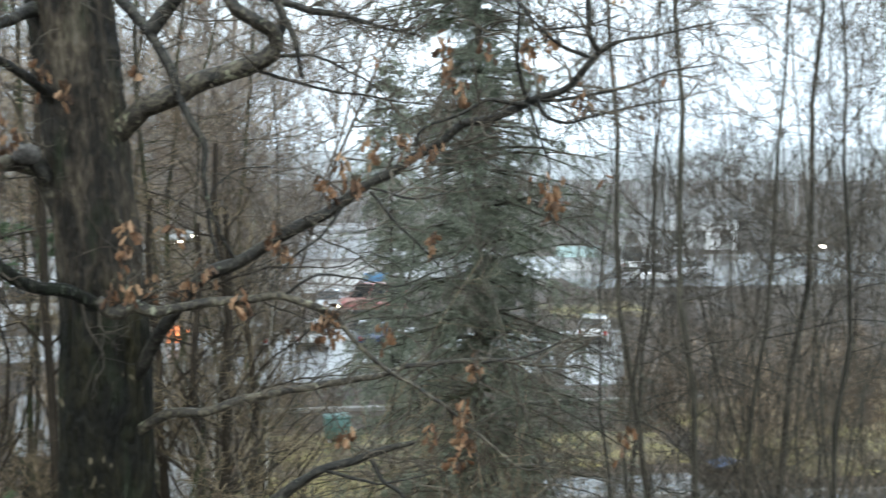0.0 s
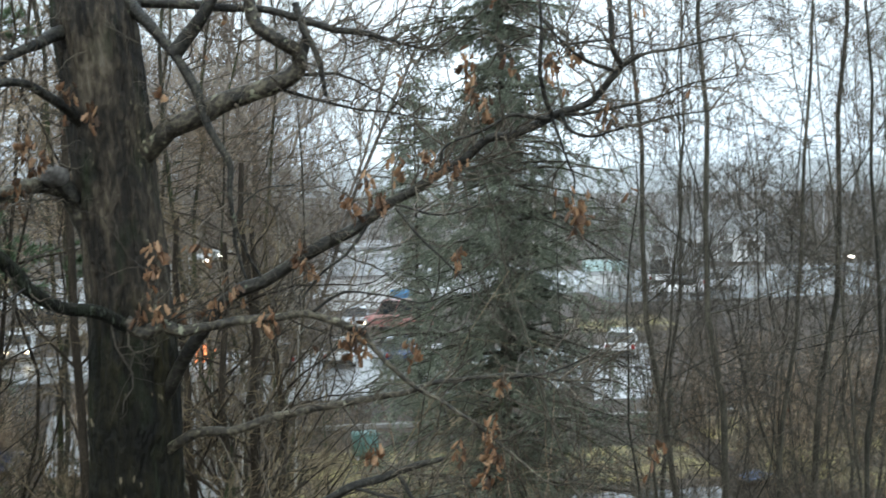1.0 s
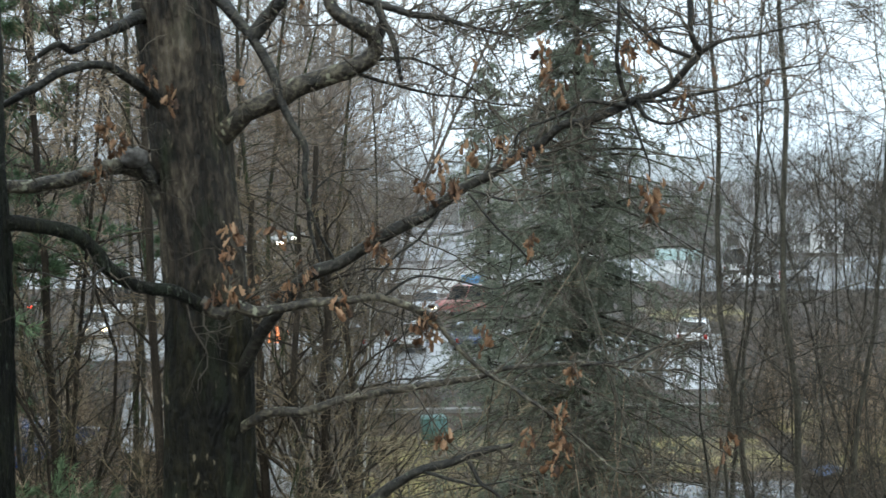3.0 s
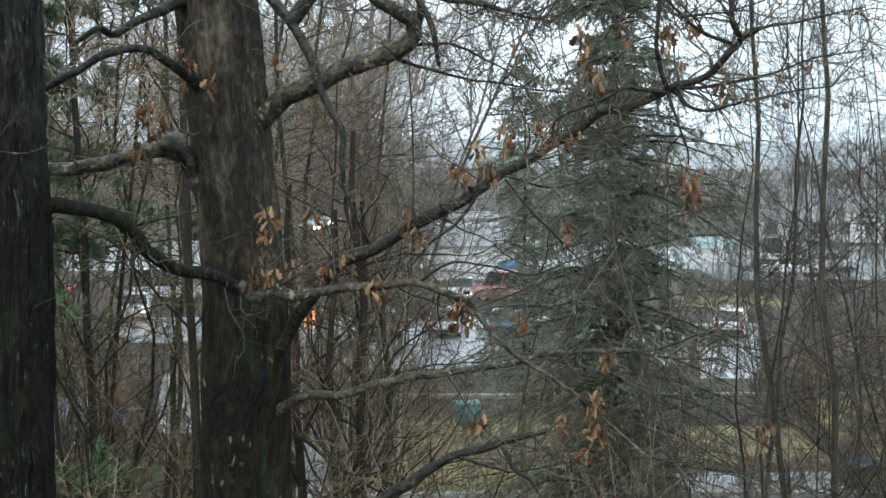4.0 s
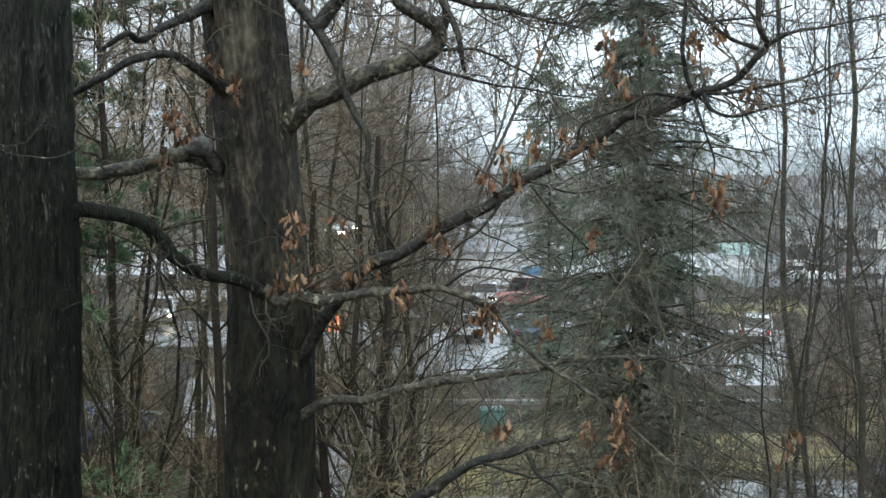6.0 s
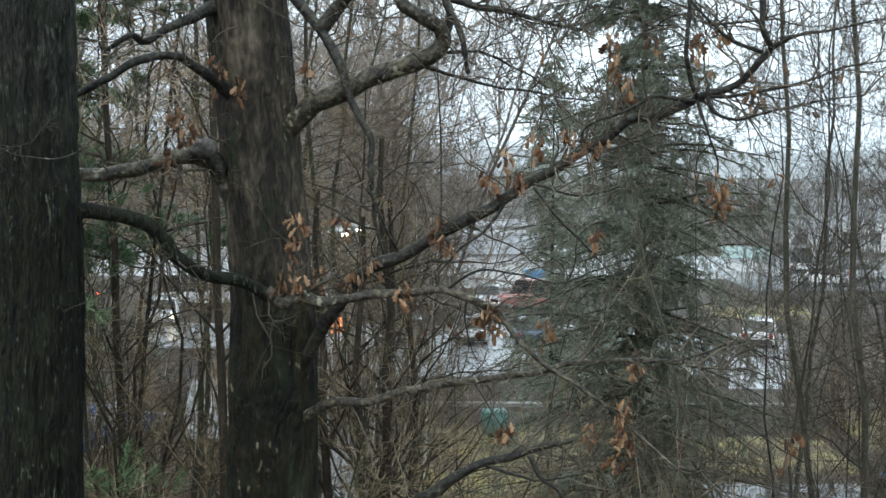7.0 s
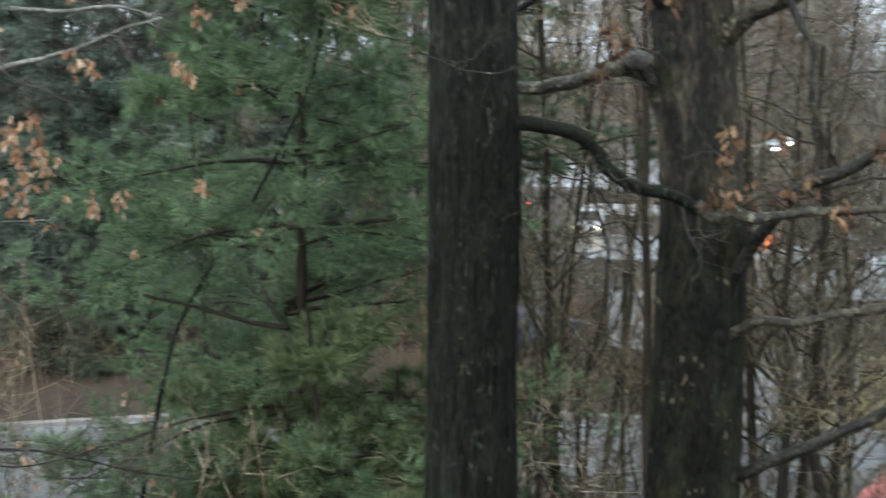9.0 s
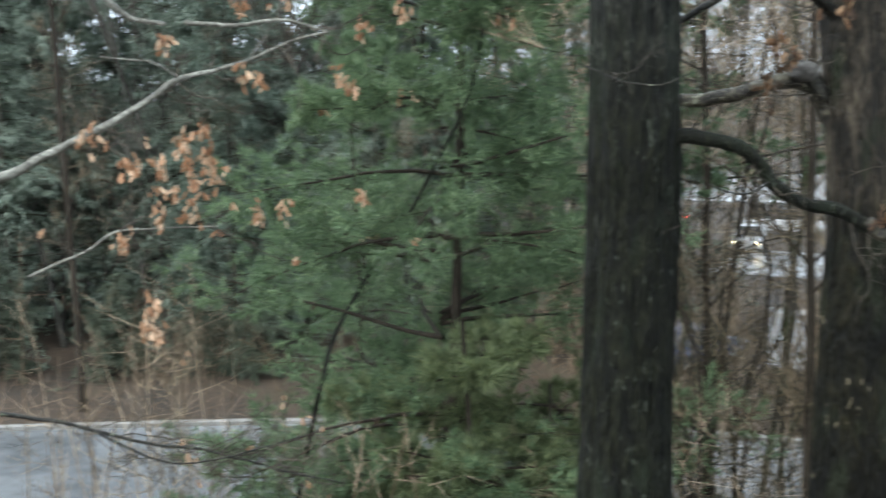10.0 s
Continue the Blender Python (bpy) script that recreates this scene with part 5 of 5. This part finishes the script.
for x, y, turn, size in [(-21.5, 34.5, 190, 0.8), (-32.5, 27.5, 40, 1.2), (-36, 25.5, 130, 1.1), (-26.8, 31.2, 250, 1.0)]:
    put(shrub, x, y, turn, size)
for x, y, k, turn, size in [(-27, 33, 0, 0, 1.0), (-22, 36, 1, 40, 1.1), (-18, 38, 2, 90, 1.1), (-33, 33, 1, 140, 1.2), (-15, 37, 0, 200, 1.1), (-30, 40, 2, 280, 1.3),
                            (-12.5, 34, 1, 10, 1.0), (-14, 42, 0, 130, 1.1), (-19, 32, 2, 60, 0.9)]:
    put(broad[k], x, y, turn, size)
for x, y, k, turn, size in [(-18, 33, 1, 120, 0.7), (-27, 30, 0, 160, 0.5), (-15.5, 34, 2, 200, 0.8),
                            (-22.5, 33.5, 2, 10, 0.8), (-26, 31, 0, 50, 0.6), (-19.5, 36, 0, 300, 0.7)]:
    put(bush[k], x, y, turn, size)
rng = np.random.default_rng(91)
brush = [thicket(420 + k, h, 12, 8, 5, 3.2, (0.012, 0.028)) for k, h in enumerate((3.4, 2.6))]
for n in range(30):
    spot_ = (rng.uniform(6.5, 33), rng.uniform(32.8, 45.5), rng.uniform(0, 360), rng.uniform(0.7, 1.15))
    (put if n > 1 else settle)(brush[n % 2], *spot_)
for n in range(20):
    put(brush[n % 2], rng.uniform(11.5, 24), rng.uniform(40, 45.5), rng.uniform(0, 360), rng.uniform(1.1, 1.6))
for n in range(2):
    put(brush[n % 2], rng.uniform(3.6, 6), rng.uniform(34, 45), rng.uniform(0, 360), rng.uniform(0.5, 0.8))
for n in range(4):
    put(brush[n % 2], rng.uniform(-6.8, -5.0), rng.uniform(33.2, 37), rng.uniform(0, 360), rng.uniform(1.4, 1.8))
for n in range(3):
    put(brush[n % 2], rng.uniform(-6.8, -5.0), rng.uniform(33, 37), rng.uniform(0, 360), rng.uniform(1.15, 1.75))
for n in range(8):
    put(brush[n % 2], rng.uniform(-17, -11.5), rng.uniform(33, 43), rng.uniform(0, 360), rng.uniform(0.7, 1.1))
for n in range(6):
    x = rng.uniform(-38, -17)
    put(brush[n % 2], x, 20 - 0.5 * (x + 23) + rng.uniform(6.5, 12), rng.uniform(0, 360), rng.uniform(0.6, 1.0))
for n in range(12):
    put(brush[n % 2], rng.uniform(-18, -10.8), rng.uniform(34, 47), rng.uniform(0, 360), rng.uniform(1.0, 1.5))
for n in range(2):
    put(brush[n % 2], rng.uniform(-10.6, -9.6), rng.uniform(37, 48), rng.uniform(0, 360), rng.uniform(0.6, 0.9))
for n in range(7):
    put(brush[n % 2], rng.uniform(-1.5, 6.5), rng.uniform(33.4, 36), rng.uniform(0, 360), rng.uniform(0.5, 0.8))
for n in range(22):
    put(brush[n % 2], rng.uniform(-7, 11.5), rng.uniform(47.2, 51.6), rng.uniform(0, 360), rng.uniform(0.3, 0.48))
for bearing, far, k, size in [(-17.6, 14.5, 0, 0.75), (-16.2, 17.0, 1, 0.9), (-15.0, 14.0, 2, 0.9), (-14.2, 18.0, 0, 0.85), (-13.2, 15.0, 1, 0.7), (-18.6, 17.5, 1, 0.9), (-39.5, 10.5, 2, 1.2), (-46, 9.5, 1, 0.9), (-43, 11.5, 0, 0.9), (-36, 13, 2, 1.1), (-21.5, 15, 0, 0.7), (-17.5, 16.5, 2, 0.9), (-13, 15, 2, 0.8)]:
    a = radians(bearing)
    put(bush[k], far * math.sin(a), far * math.cos(a), bearing * 7, size)


# ---- cars ----
def car(label, paint, at, turn, long=4.4, wide=1.75, tall=1.45, van=False, head=None, tail=None, group="parked cars"):
    root = thing("car", label, "car", at, turn, group)
    h0, h1 = 0.28, 0.82 if not van else 1.0
    hood = long * (0.27 if not van else 0.17)
    boot = long * (0.16 if not van else 0.02)
    x = [-long / 2, -long / 2 + 0.06, -long / 2 + boot, long / 2 - hood, long / 2 - 0.1, long / 2]
    top = [h1 - 0.08, h1, h1 + 0.05, h1 + 0.05, h1 - 0.12, h1 - 0.25]
    ws = [wide / 2 - 0.08, wide / 2 - 0.02, wide / 2, wide / 2, wide / 2 - 0.05, wide / 2 - 0.16]
    s, rows = Shape(), []
    for a, t, w in zip(x, top, ws):
        rows.append([(a, -w, h0), (a, -w - 0.02, (h0 + t) / 2), (a, -w + 0.05, t), (a, 0, t + 0.03), (a, w - 0.05, t), (a, w + 0.02, (h0 + t) / 2), (a, w, h0)])
    v = np.array(rows).reshape(-1, 3)
    q = [(i * 7 + k, i * 7 + k + 1, i * 7 + k + 8, i * 7 + k + 7) for i in range(5) for k in range(6)]
    q += [(0, 6, 5, 1), (1, 5, 4, 2)] + [(36, 40, 41, 35), (37, 39, 40, 36)]
    s.add(v, q, [(2, 4, 3), (37, 38, 39)])
    body = part("body", s, paint, root)
    # cabin: pillars and roof in paint, panes set in
    c0, c1 = -long / 2 + boot * 0.6, long / 2 - hood
    r0, r1 = c0 + (0.35 if not van else 0.12), c1 - (0.65 if not van else 0.55)
    wb, wt = wide / 2 - 0.06, wide / 2 - 0.2
    z0, z1 = h1 + 0.02, tall
    lo = [(c0, -wb, z0), (c1, -wb, z0), (c1, wb, z0), (c0, wb, z0)]
    hi = [(r0, -wt, z1 - 0.05), (r1, -wt, z1 - 0.05), (r1, wt, z1 - 0.05), (r0, wt, z1 - 0.05)]
    for k, pane in enumerate(("side_window", "windscreen", "side_window", "rear_window")):
        a, b2_, c, d = np.array(lo[k]), np.array(lo[(k + 1) % 4]), np.array(hi[(k + 1) % 4]), np.array(hi[k])
        mid = (a + b2_ + c + d) / 4 * [0.97, 0.97, 1]
        inner = [mid + (p - mid) * 0.9 for p in (a, b2_, c, d)]
        part(pane, Shape().add([a, b2_, c, d] + inner, [(0, 1, 2, 3), (4, 5, 6, 7)]), GLASS_DARK, root, "dark wet car window", False)
    roof = Shape()
    e = 0.03
    roof.add([(r0 - e, -wt - e, z1 - 0.06), (r1 + e, -wt - e, z1 - 0.06), (r1 + e, wt + e, z1 - 0.06), (r0 - e, wt + e, z1 - 0.06),
              (r0 + 0.15, -wt + 0.1, z1), (r1 - 0.1, -wt + 0.1, z1), (r1 - 0.1, wt - 0.1, z1), (r0 + 0.15, wt - 0.1, z1)],
             [(4, 5, 6, 7)] + [(k, (k + 1) % 4, 4 + (k + 1) % 4, 4 + k) for k in range(4)])
    part("roof", roof, paint, root)
    posts = [(np.array(lo[k]), np.array(hi[k])) for k in range(4)]
    for f in (0.36, 0.66):
        for a, b in ((0, 1), (3, 2)):
            posts.append((np.array(lo[a]) * (1 - f) + np.array(lo[b]) * f, np.array(hi[a]) * (1 - f) + np.array(hi[b]) * f))
    for a, b in posts:
        part("pillar", tubes(Shape(), np.array([[a, (a + b) / 2, b]]), np.full((1, 3), 0.035), 5), paint, root)
    for sx in (-1, 1):
        for sy in (-1, 1):
            cx, cy, rad = sx * long * 0.3, sy * (wide / 2 - 0.1), 0.31
            tyre = part("wheel", ring(rad, 0.19, 0.2, (cx, cy, rad)), RUBBER, root, "black tyre")
            rim = part("rim", ring(0.19, 0.02, 0.205, (cx, cy, rad)), STEEL, tyre, "steel rim")
    for sy in (-1, 1):
        part("headlight", Shape().box(long / 2 - 0.13, sy * wide * 0.34 - 0.17, 0.52, long / 2 + 0.01, sy * wide * 0.34 + 0.15, 0.66, 0.03), head or STEEL, root, "headlight")
        part("tail_light", Shape().box(-long / 2 - 0.01, sy * wide * 0.39 - 0.1, 0.6, -long / 2 + 0.08, sy * wide * 0.39 + 0.1, 0.82, 0.02), tail or PAINT_TAIL, root, "red tail light")
    part("bumper", Shape().box(-long / 2 - 0.05, -wide / 2 + 0.1, 0.3, -long / 2 + 0.06, wide / 2 - 0.1, 0.5, 0.03), RUBBER, root)
    return root


def ring(outer, inner, width, at):
    """A wheel's round body, lying across the car."""
    n, s = 18, Shape()
    a = np.linspace(0, 2 * np.pi, n, endpoint=False)
    prof = [(inner, -width / 2), (outer * 0.94, -width / 2), (outer, -width / 2 + 0.03), (outer, width / 2 - 0.03), (outer * 0.94, width / 2), (inner, width / 2)]
    v = [(at[0] + r * np.cos(t), at[1] + y, at[2] + r * np.sin(t)) for r, y in prof for t in a]
    m = len(prof)
    q = [(k * n + j, k * n + (j + 1) % n, ((k + 1) % m) * n + (j + 1) % n, ((k + 1) % m) * n + j) for k in range(m) for j in range(n)]
    return s.add(v, q)


PAINT_TAIL = material("tail_lens", [(0.3, (0.25, 0.01, 0.01)), (0.6, (0.4, 0.02, 0.02))], scale=2, rough=(0.1, 0.2), bump=0)
VAN_RED = car_paint("bright_red_van_paint", (0.8, 0.25, 0.24))
FADED_RED = car_paint("faded_red_car_paint", (0.42, 0.17, 0.16))
WHITE = car_paint("white_car_paint", (0.75, 0.76, 0.77))
SILVER = car_paint("silver_car_paint", (0.42, 0.43, 0.45))
NAVY = car_paint("dark_blue_car_paint", (0.03, 0.05, 0.12))
BLACK = car_paint("black_car_paint", (0.02, 0.02, 0.022))

car("red van with a wet shiny roof parked below the bank", VAN_RED, (0.38, 21.7, 0.03), -106, 4.4, 1.9, 2.08, True, tail=LAMP_RED)
car("white car facing the bank with lit headlights", WHITE, (-17.0, 69.4, 0.03), -80, head=LAMP_WARM)
car("white van parked at the lot's end", WHITE, (-16.6, 77, 0.03), 10, 5.0, 1.95, 2.2, True)
car("silver car parked in the lot", SILVER, (-2.0, 62.5, 0.03), 95)
car("white car parked in the lot", WHITE, (1.4, 63.0, 0.03), 85)
car("dark blue car parked in the lot", NAVY, (4.4, 62.6, 0.03), 92)
car("silver car with lit headlights driving in", SILVER, (2.8, 77.5, 0.03), -95, head=LAMP_WARM)
car("white car parked in the far corner of the lot", WHITE, (16.9, 62.5, 0.03), 72)
car("white delivery van at the lot's edge", WHITE, (31, 102, 0.03), 75, 5.4, 2.0, 2.4, True)
car("silver car parked in the wide yard", SILVER, (34.5, 96, 0.03), 20)
car("white car parked in the wide yard", WHITE, (29.5, 92, 0.03), 160)
car("dull red delivery van parked before the shop", FADED_RED, (5.6, 76.5, 0.03), 172, 4.6, 1.9, 2.0, True)
car("silver car in the far yard", SILVER, (-8, 100, 0.03), 60)
car("dark blue car beside the driveway", NAVY, (-11.75, 39.9, 0.03), 66)


# ---- buildings in the valley ----
def house(label, at, turn, w, d, h, wall, roof_mat, roof_h, rows=1, cols=4, flat=False, name="house"):
    root = thing(name, label, "building", at, turn)
    walls = part("wall", Shape().box(-w / 2, -d / 2, -0.2, w / 2, d / 2, h), wall, root, "", False)
    o = 0.35
    s = Shape()
    if flat:
        s.box(-w / 2 - 0.15, -d / 2 - 0.15, h + 0.004, w / 2 + 0.15, d / 2 + 0.15, h + 0.45, 0.05)
    else:
        s.add([(-w / 2 - o, -d / 2 - o, h - 0.05), (w / 2 + o, -d / 2 - o, h - 0.05), (w / 2 + o, d / 2 + o, h - 0.05), (-w / 2 - o, d / 2 + o, h - 0.05),
               (-w / 2 - o, 0, h + roof_h), (w / 2 + o, 0, h + roof_h)],
              [(0, 1, 5, 4), (2, 3, 4, 5), (3, 2, 1, 0)], [(0, 4, 3), (1, 2, 5)])
    part("roof", s, roof_mat, root, "", False)
    for r in range(rows):
        for c in range(cols):
            x = -w / 2 + w * (c + 0.5) / cols
            z = 0.9 + r * 2.7
            pane = part("window", Shape().box(x - 0.55, -d / 2 - 0.05, z, x + 0.55, -d / 2 + 0.06, z + 1.25), GLASS_DARK, root, "", False)
            f = Shape().box(x - 0.68, -d / 2 - 0.1, z - 0.12, x + 0.68, -d / 2 + 0.05, z - 0.004)
            part("window_sill", f, CONCRETE, pane, "", False)
    part("door", Shape().box(w * 0.3, -d / 2 - 0.06, 0, w * 0.3 + 0.8, -d / 2 + 0.05, min(2.05, h - 0.15)), STEEL, root, "", False)
    return root


house("low pale shop building with a grey roof", (4.9, 92, 0), 4, 7.5, 7, 2.7, WHITE_WALL, ROOF_GREY, 1.3, 1, 0, name="shop_building")
house("pale warehouse with a flat grey roof", (5.2, 126, 0), -3, 6.4, 12, 2.5, WHITE_WALL, ROOF_GREY, 0, 1, 3, True, "warehouse")
house("low pale shed with a dull teal roof", (26.6, 104, 0), -12, 3.4, 3.5, 1.3, WHITE_WALL, ROOF_TEAL, 0.8, 1, 0, name="shed")
house("small white house among bare trees", (38.5, 123, 0), -14, 5, 6, 2.7, WHITE_WALL, ROOF_GREY, 1.6, 1, 2)
house("white house among trees", (47, 128, 0), -20, 8, 8, 3.4, WHITE_WALL, ROOF_GREY, 2.2, 1, 3)


def street_lamp(label, at, turn, height, glow, lens=0.09):
    root = thing("street_lamp", label, "lamp", at, turn, "street lamps")
    part("pole", tubes(Shape(), np.array([[(0, 0, -0.2), (0, 0, height * 0.6), (0, 0, height)]]), np.array([[0.06, 0.045, 0.035]]), 8), STEEL, root)
    part("arm", tubes(Shape(), np.array([[(0, 0, height - 0.05), (0.4, 0, height + 0.1), (0.9, 0, height + 0.12)]]), np.full((1, 3), 0.03), 6), STEEL, root)
    head = part("lamp_head", Shape().box(0.7, -0.16, height + 0.08, 1.3, 0.16, height + 0.22, 0.04), STEEL, root)
    part("lens", Shape().box(1.0 - lens, -lens, height + 0.076 - lens, 1.0 + lens, lens, height + 0.076), glow, head, "lit lamp lens")
    return root


street_lamp("tall street lamp with a lit white head", (-3.9, 32.9, 0), 0, 7.75, LAMP_WHITE)
street_lamp("tall street lamp with a lit white head", (-3.75, 36.2, 0), 0, 7.7, LAMP_WHITE)
street_lamp("tall street lamp with a lit white head", (42.4, 90, 0), 0, 2.9, LAMP_WHITE, 0.2)
street_lamp("tall street lamp with a lit red head", (-17.7, 55.5, 0), 0, 3.38, LAMP_RED, 0.1)

sign = thing("lit_sign", "orange lit sign panel on two short posts", "sign", (-5.75, 62.3, 0.03))
part("panel", Shape().box(-0.55, -0.08, 0.45, 0.55, 0.08, 1.35, 0.02), LAMP_ORANGE, sign, "glowing orange panel")
for sx in (-0.35, 0.3):
    part("post", Shape().box(sx, -0.04, 0, sx + 0.05, 0.04, 0.446), STEEL, sign)
board = thing("sign_board", "blue sign board on a steel post", "sign", (6.1, 80, 0))
part("post", tubes(Shape(), np.array([[(0, 0, -0.1), (0, 0, 1.0), (0, 0, 2.2)]]), np.full((1, 3), 0.05), 8), STEEL, board)
part("panel", Shape().box(-0.8, -0.1, 1.6, 0.8, -0.06, 2.3, 0.01), SIGN_BLUE, board, "plain blue panel")
bin_ = thing("dumpster", "teal steel rubbish container on the lawn's edge", "container", (1.68, 40.6, 0.22), 8)
part("body", Shape().box(-0.42, -0.36, 0.1, 0.42, 0.36, 0.8, 0.04), BIN_TEAL, bin_)
part("lid", Shape().box(-0.45, -0.39, 0.804, 0.45, 0.39, 0.87, 0.03), BIN_TEAL, bin_)
for sx in (-0.36, 0.28):
    part("foot", Shape().box(sx, -0.3, -0.2, sx + 0.08, 0.3, 0.096), STEEL, bin_)
tarp = thing("tarpaulin", "crumpled blue tarpaulin lying on the bank", "tarpaulin", (13.9, 35.6, 0.03), 20)
tx, ty = np.meshgrid(np.linspace(-0.6, 0.6, 16), np.linspace(-0.45, 0.45, 12), indexing="ij")
tz = 0.05 + 0.5 * value_noise(np.stack([tx.ravel() * 2, ty.ravel() * 2, 0 * tx.ravel()], 1), 4).reshape(tx.shape) * np.clip(1.2 - np.hypot(tx, ty * 1.3), 0, 1)
ta, tb = np.meshgrid(np.arange(15), np.arange(11), indexing="ij")
part("sheet", Shape().add(np.stack([tx, ty, tz], -1).reshape(-1, 3), np.stack([ta * 12 + tb, (ta + 1) * 12 + tb, (ta + 1) * 12 + tb + 1, ta * 12 + tb + 1], -1).reshape(-1, 4)), TARP_BLUE, tarp)

# lines of the parking bays
for k in range(7):
    s = Shape().box(-0.06, -2.4, 0, 0.06, 2.4, 0.006)
    if k == 0:
        line = s.mesh("bay_line", PAINT_LINE, False)
    ob = new("bay_line", line)
    ob.matrix_basis = pose(-12 + k * 2.75, 63.5, 0.036)
    tagged(ob, "worn white parking bay line", "road marking", "bay lines", "structure")


# ---- far woods ----
def far_woods(name, label, seed, n, bearings, fars, h, mat, gaps=(), twigs=70, low=0.15, stout=0.007, boughs=8):
    """Bare woods too far off to count: stems with sprays of twigs, on the ground between two distances."""
    rng = np.random.default_rng(seed)
    a, f = np.radians(rng.uniform(*bearings, n)), rng.uniform(*fars, n)
    x, y = f * np.sin(a), f * np.cos(a)
    keep = np.ones(n, bool)
    for x0, y0, x1, y1 in gaps:
        keep &= ~((x > x0) & (x < x1) & (y > y0) & (y < y1))
    x, y, f = x[keep], y[keep], f[keep]
    n = len(x)
    base = np.stack([x, y, ground_z(x, y) - 0.3], 1)
    tall_ = h * rng.uniform(0.6, 1.15, n)
    one = grow(rng, base, np.tile([0, 0, 1.0], (n, 1)) + rng.normal(0, 0.06, (n, 3)), tall_, 5, 0.11)
    r1 = taper(np.maximum(tall_ * stout, f * 0.0004), tall_ * stout * 0.35, 6)
    s = tubes(Shape(), one, r1, 3)
    b, w, l, rr = sprout(rng, one, r1, boughs, low, 0.95, (20, 50) if boughs == 8 else (35, 85), (0.15, 0.34), 0.6)
    two = grow(rng, b, w, l, 2, 0.12, 0.08)
    r2 = taper(rr, rr * 0.5, 3)
    cones(s, two[:, 0], two[:, 2], 2 * rr)
    b, w, l, rr = sprout(rng, two, r2, max(1, twigs // boughs), 0.1, 1.0, (20, 60), (0.35, 0.8), 0.7)
    cones(s, b, b + unit(w + [0, 0, 0.25]) * l[:, None], np.maximum(rr, 0.00032 * np.repeat(np.repeat(f, boughs), max(1, twigs // boughs))))
    return tagged(new(name, s.mesh(name, mat)), label, "woods", kind="stuff")


CLEAR = [(-18, 0, 27, 70), (-1, 70, 9, 122), (15, 70, 24, 79), (-13, 66, -5, 100)]
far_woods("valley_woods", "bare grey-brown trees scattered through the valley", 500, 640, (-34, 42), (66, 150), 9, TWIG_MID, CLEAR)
far_woods("verge_saplings", "row of thin bare saplings along the lot's verge", 504, 60, (5, 33), (41, 52), 6.5, TWIG, twigs=90)
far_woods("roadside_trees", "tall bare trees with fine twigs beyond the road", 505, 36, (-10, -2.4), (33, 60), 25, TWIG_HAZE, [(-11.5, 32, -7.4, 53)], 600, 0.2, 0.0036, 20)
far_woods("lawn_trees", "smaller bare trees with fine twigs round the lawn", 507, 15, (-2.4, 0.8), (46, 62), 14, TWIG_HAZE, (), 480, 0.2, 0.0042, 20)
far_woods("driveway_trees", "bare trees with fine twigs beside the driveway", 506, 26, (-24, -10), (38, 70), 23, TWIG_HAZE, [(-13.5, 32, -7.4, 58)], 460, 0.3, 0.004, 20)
far_woods("hillside_woods", "bare woods on the far hillside with haze painted grey", 501, 650, (-34, 42), (150, 320), 10, TWIG_FAR, twigs=40)
far_woods("roadside_woods", "bare brown woods beyond the road", 503, 170, (-58, -17), (46, 85), 19, TWIG, twigs=110)

# the near hillside: bare woods, with haze painted into colour and glow
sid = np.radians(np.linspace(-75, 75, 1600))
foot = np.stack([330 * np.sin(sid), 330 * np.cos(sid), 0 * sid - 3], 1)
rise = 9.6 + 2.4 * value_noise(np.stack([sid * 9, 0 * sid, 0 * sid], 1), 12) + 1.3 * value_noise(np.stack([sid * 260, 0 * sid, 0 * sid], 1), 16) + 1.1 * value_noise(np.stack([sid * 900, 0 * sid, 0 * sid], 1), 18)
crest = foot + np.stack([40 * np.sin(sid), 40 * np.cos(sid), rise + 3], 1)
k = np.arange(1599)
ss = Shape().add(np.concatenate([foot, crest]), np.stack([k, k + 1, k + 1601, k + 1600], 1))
tagged(new("backdrop_slope", ss.mesh("backdrop_slope", SLOPE)), "wooded hillside across the valley with haze painted blue-grey and glowing weakly", "hill", kind="structure")

# the far ridge, its haze painted as pale colour and glow
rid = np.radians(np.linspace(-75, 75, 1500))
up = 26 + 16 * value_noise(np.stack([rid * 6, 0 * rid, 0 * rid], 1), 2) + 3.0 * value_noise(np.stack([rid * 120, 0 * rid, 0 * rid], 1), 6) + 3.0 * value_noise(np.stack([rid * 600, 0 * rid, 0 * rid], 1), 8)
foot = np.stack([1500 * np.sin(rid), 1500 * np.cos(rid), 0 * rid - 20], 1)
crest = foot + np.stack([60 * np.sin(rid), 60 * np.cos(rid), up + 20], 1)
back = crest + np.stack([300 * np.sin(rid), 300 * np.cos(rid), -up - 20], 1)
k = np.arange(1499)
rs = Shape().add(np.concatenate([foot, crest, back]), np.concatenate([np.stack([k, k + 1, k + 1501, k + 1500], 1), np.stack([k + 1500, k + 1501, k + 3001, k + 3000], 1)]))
tagged(new("backdrop", rs.mesh("backdrop", RIDGE)), "far wooded ridge with haze painted pale grey-blue and a faint glow", "hill", kind="structure")
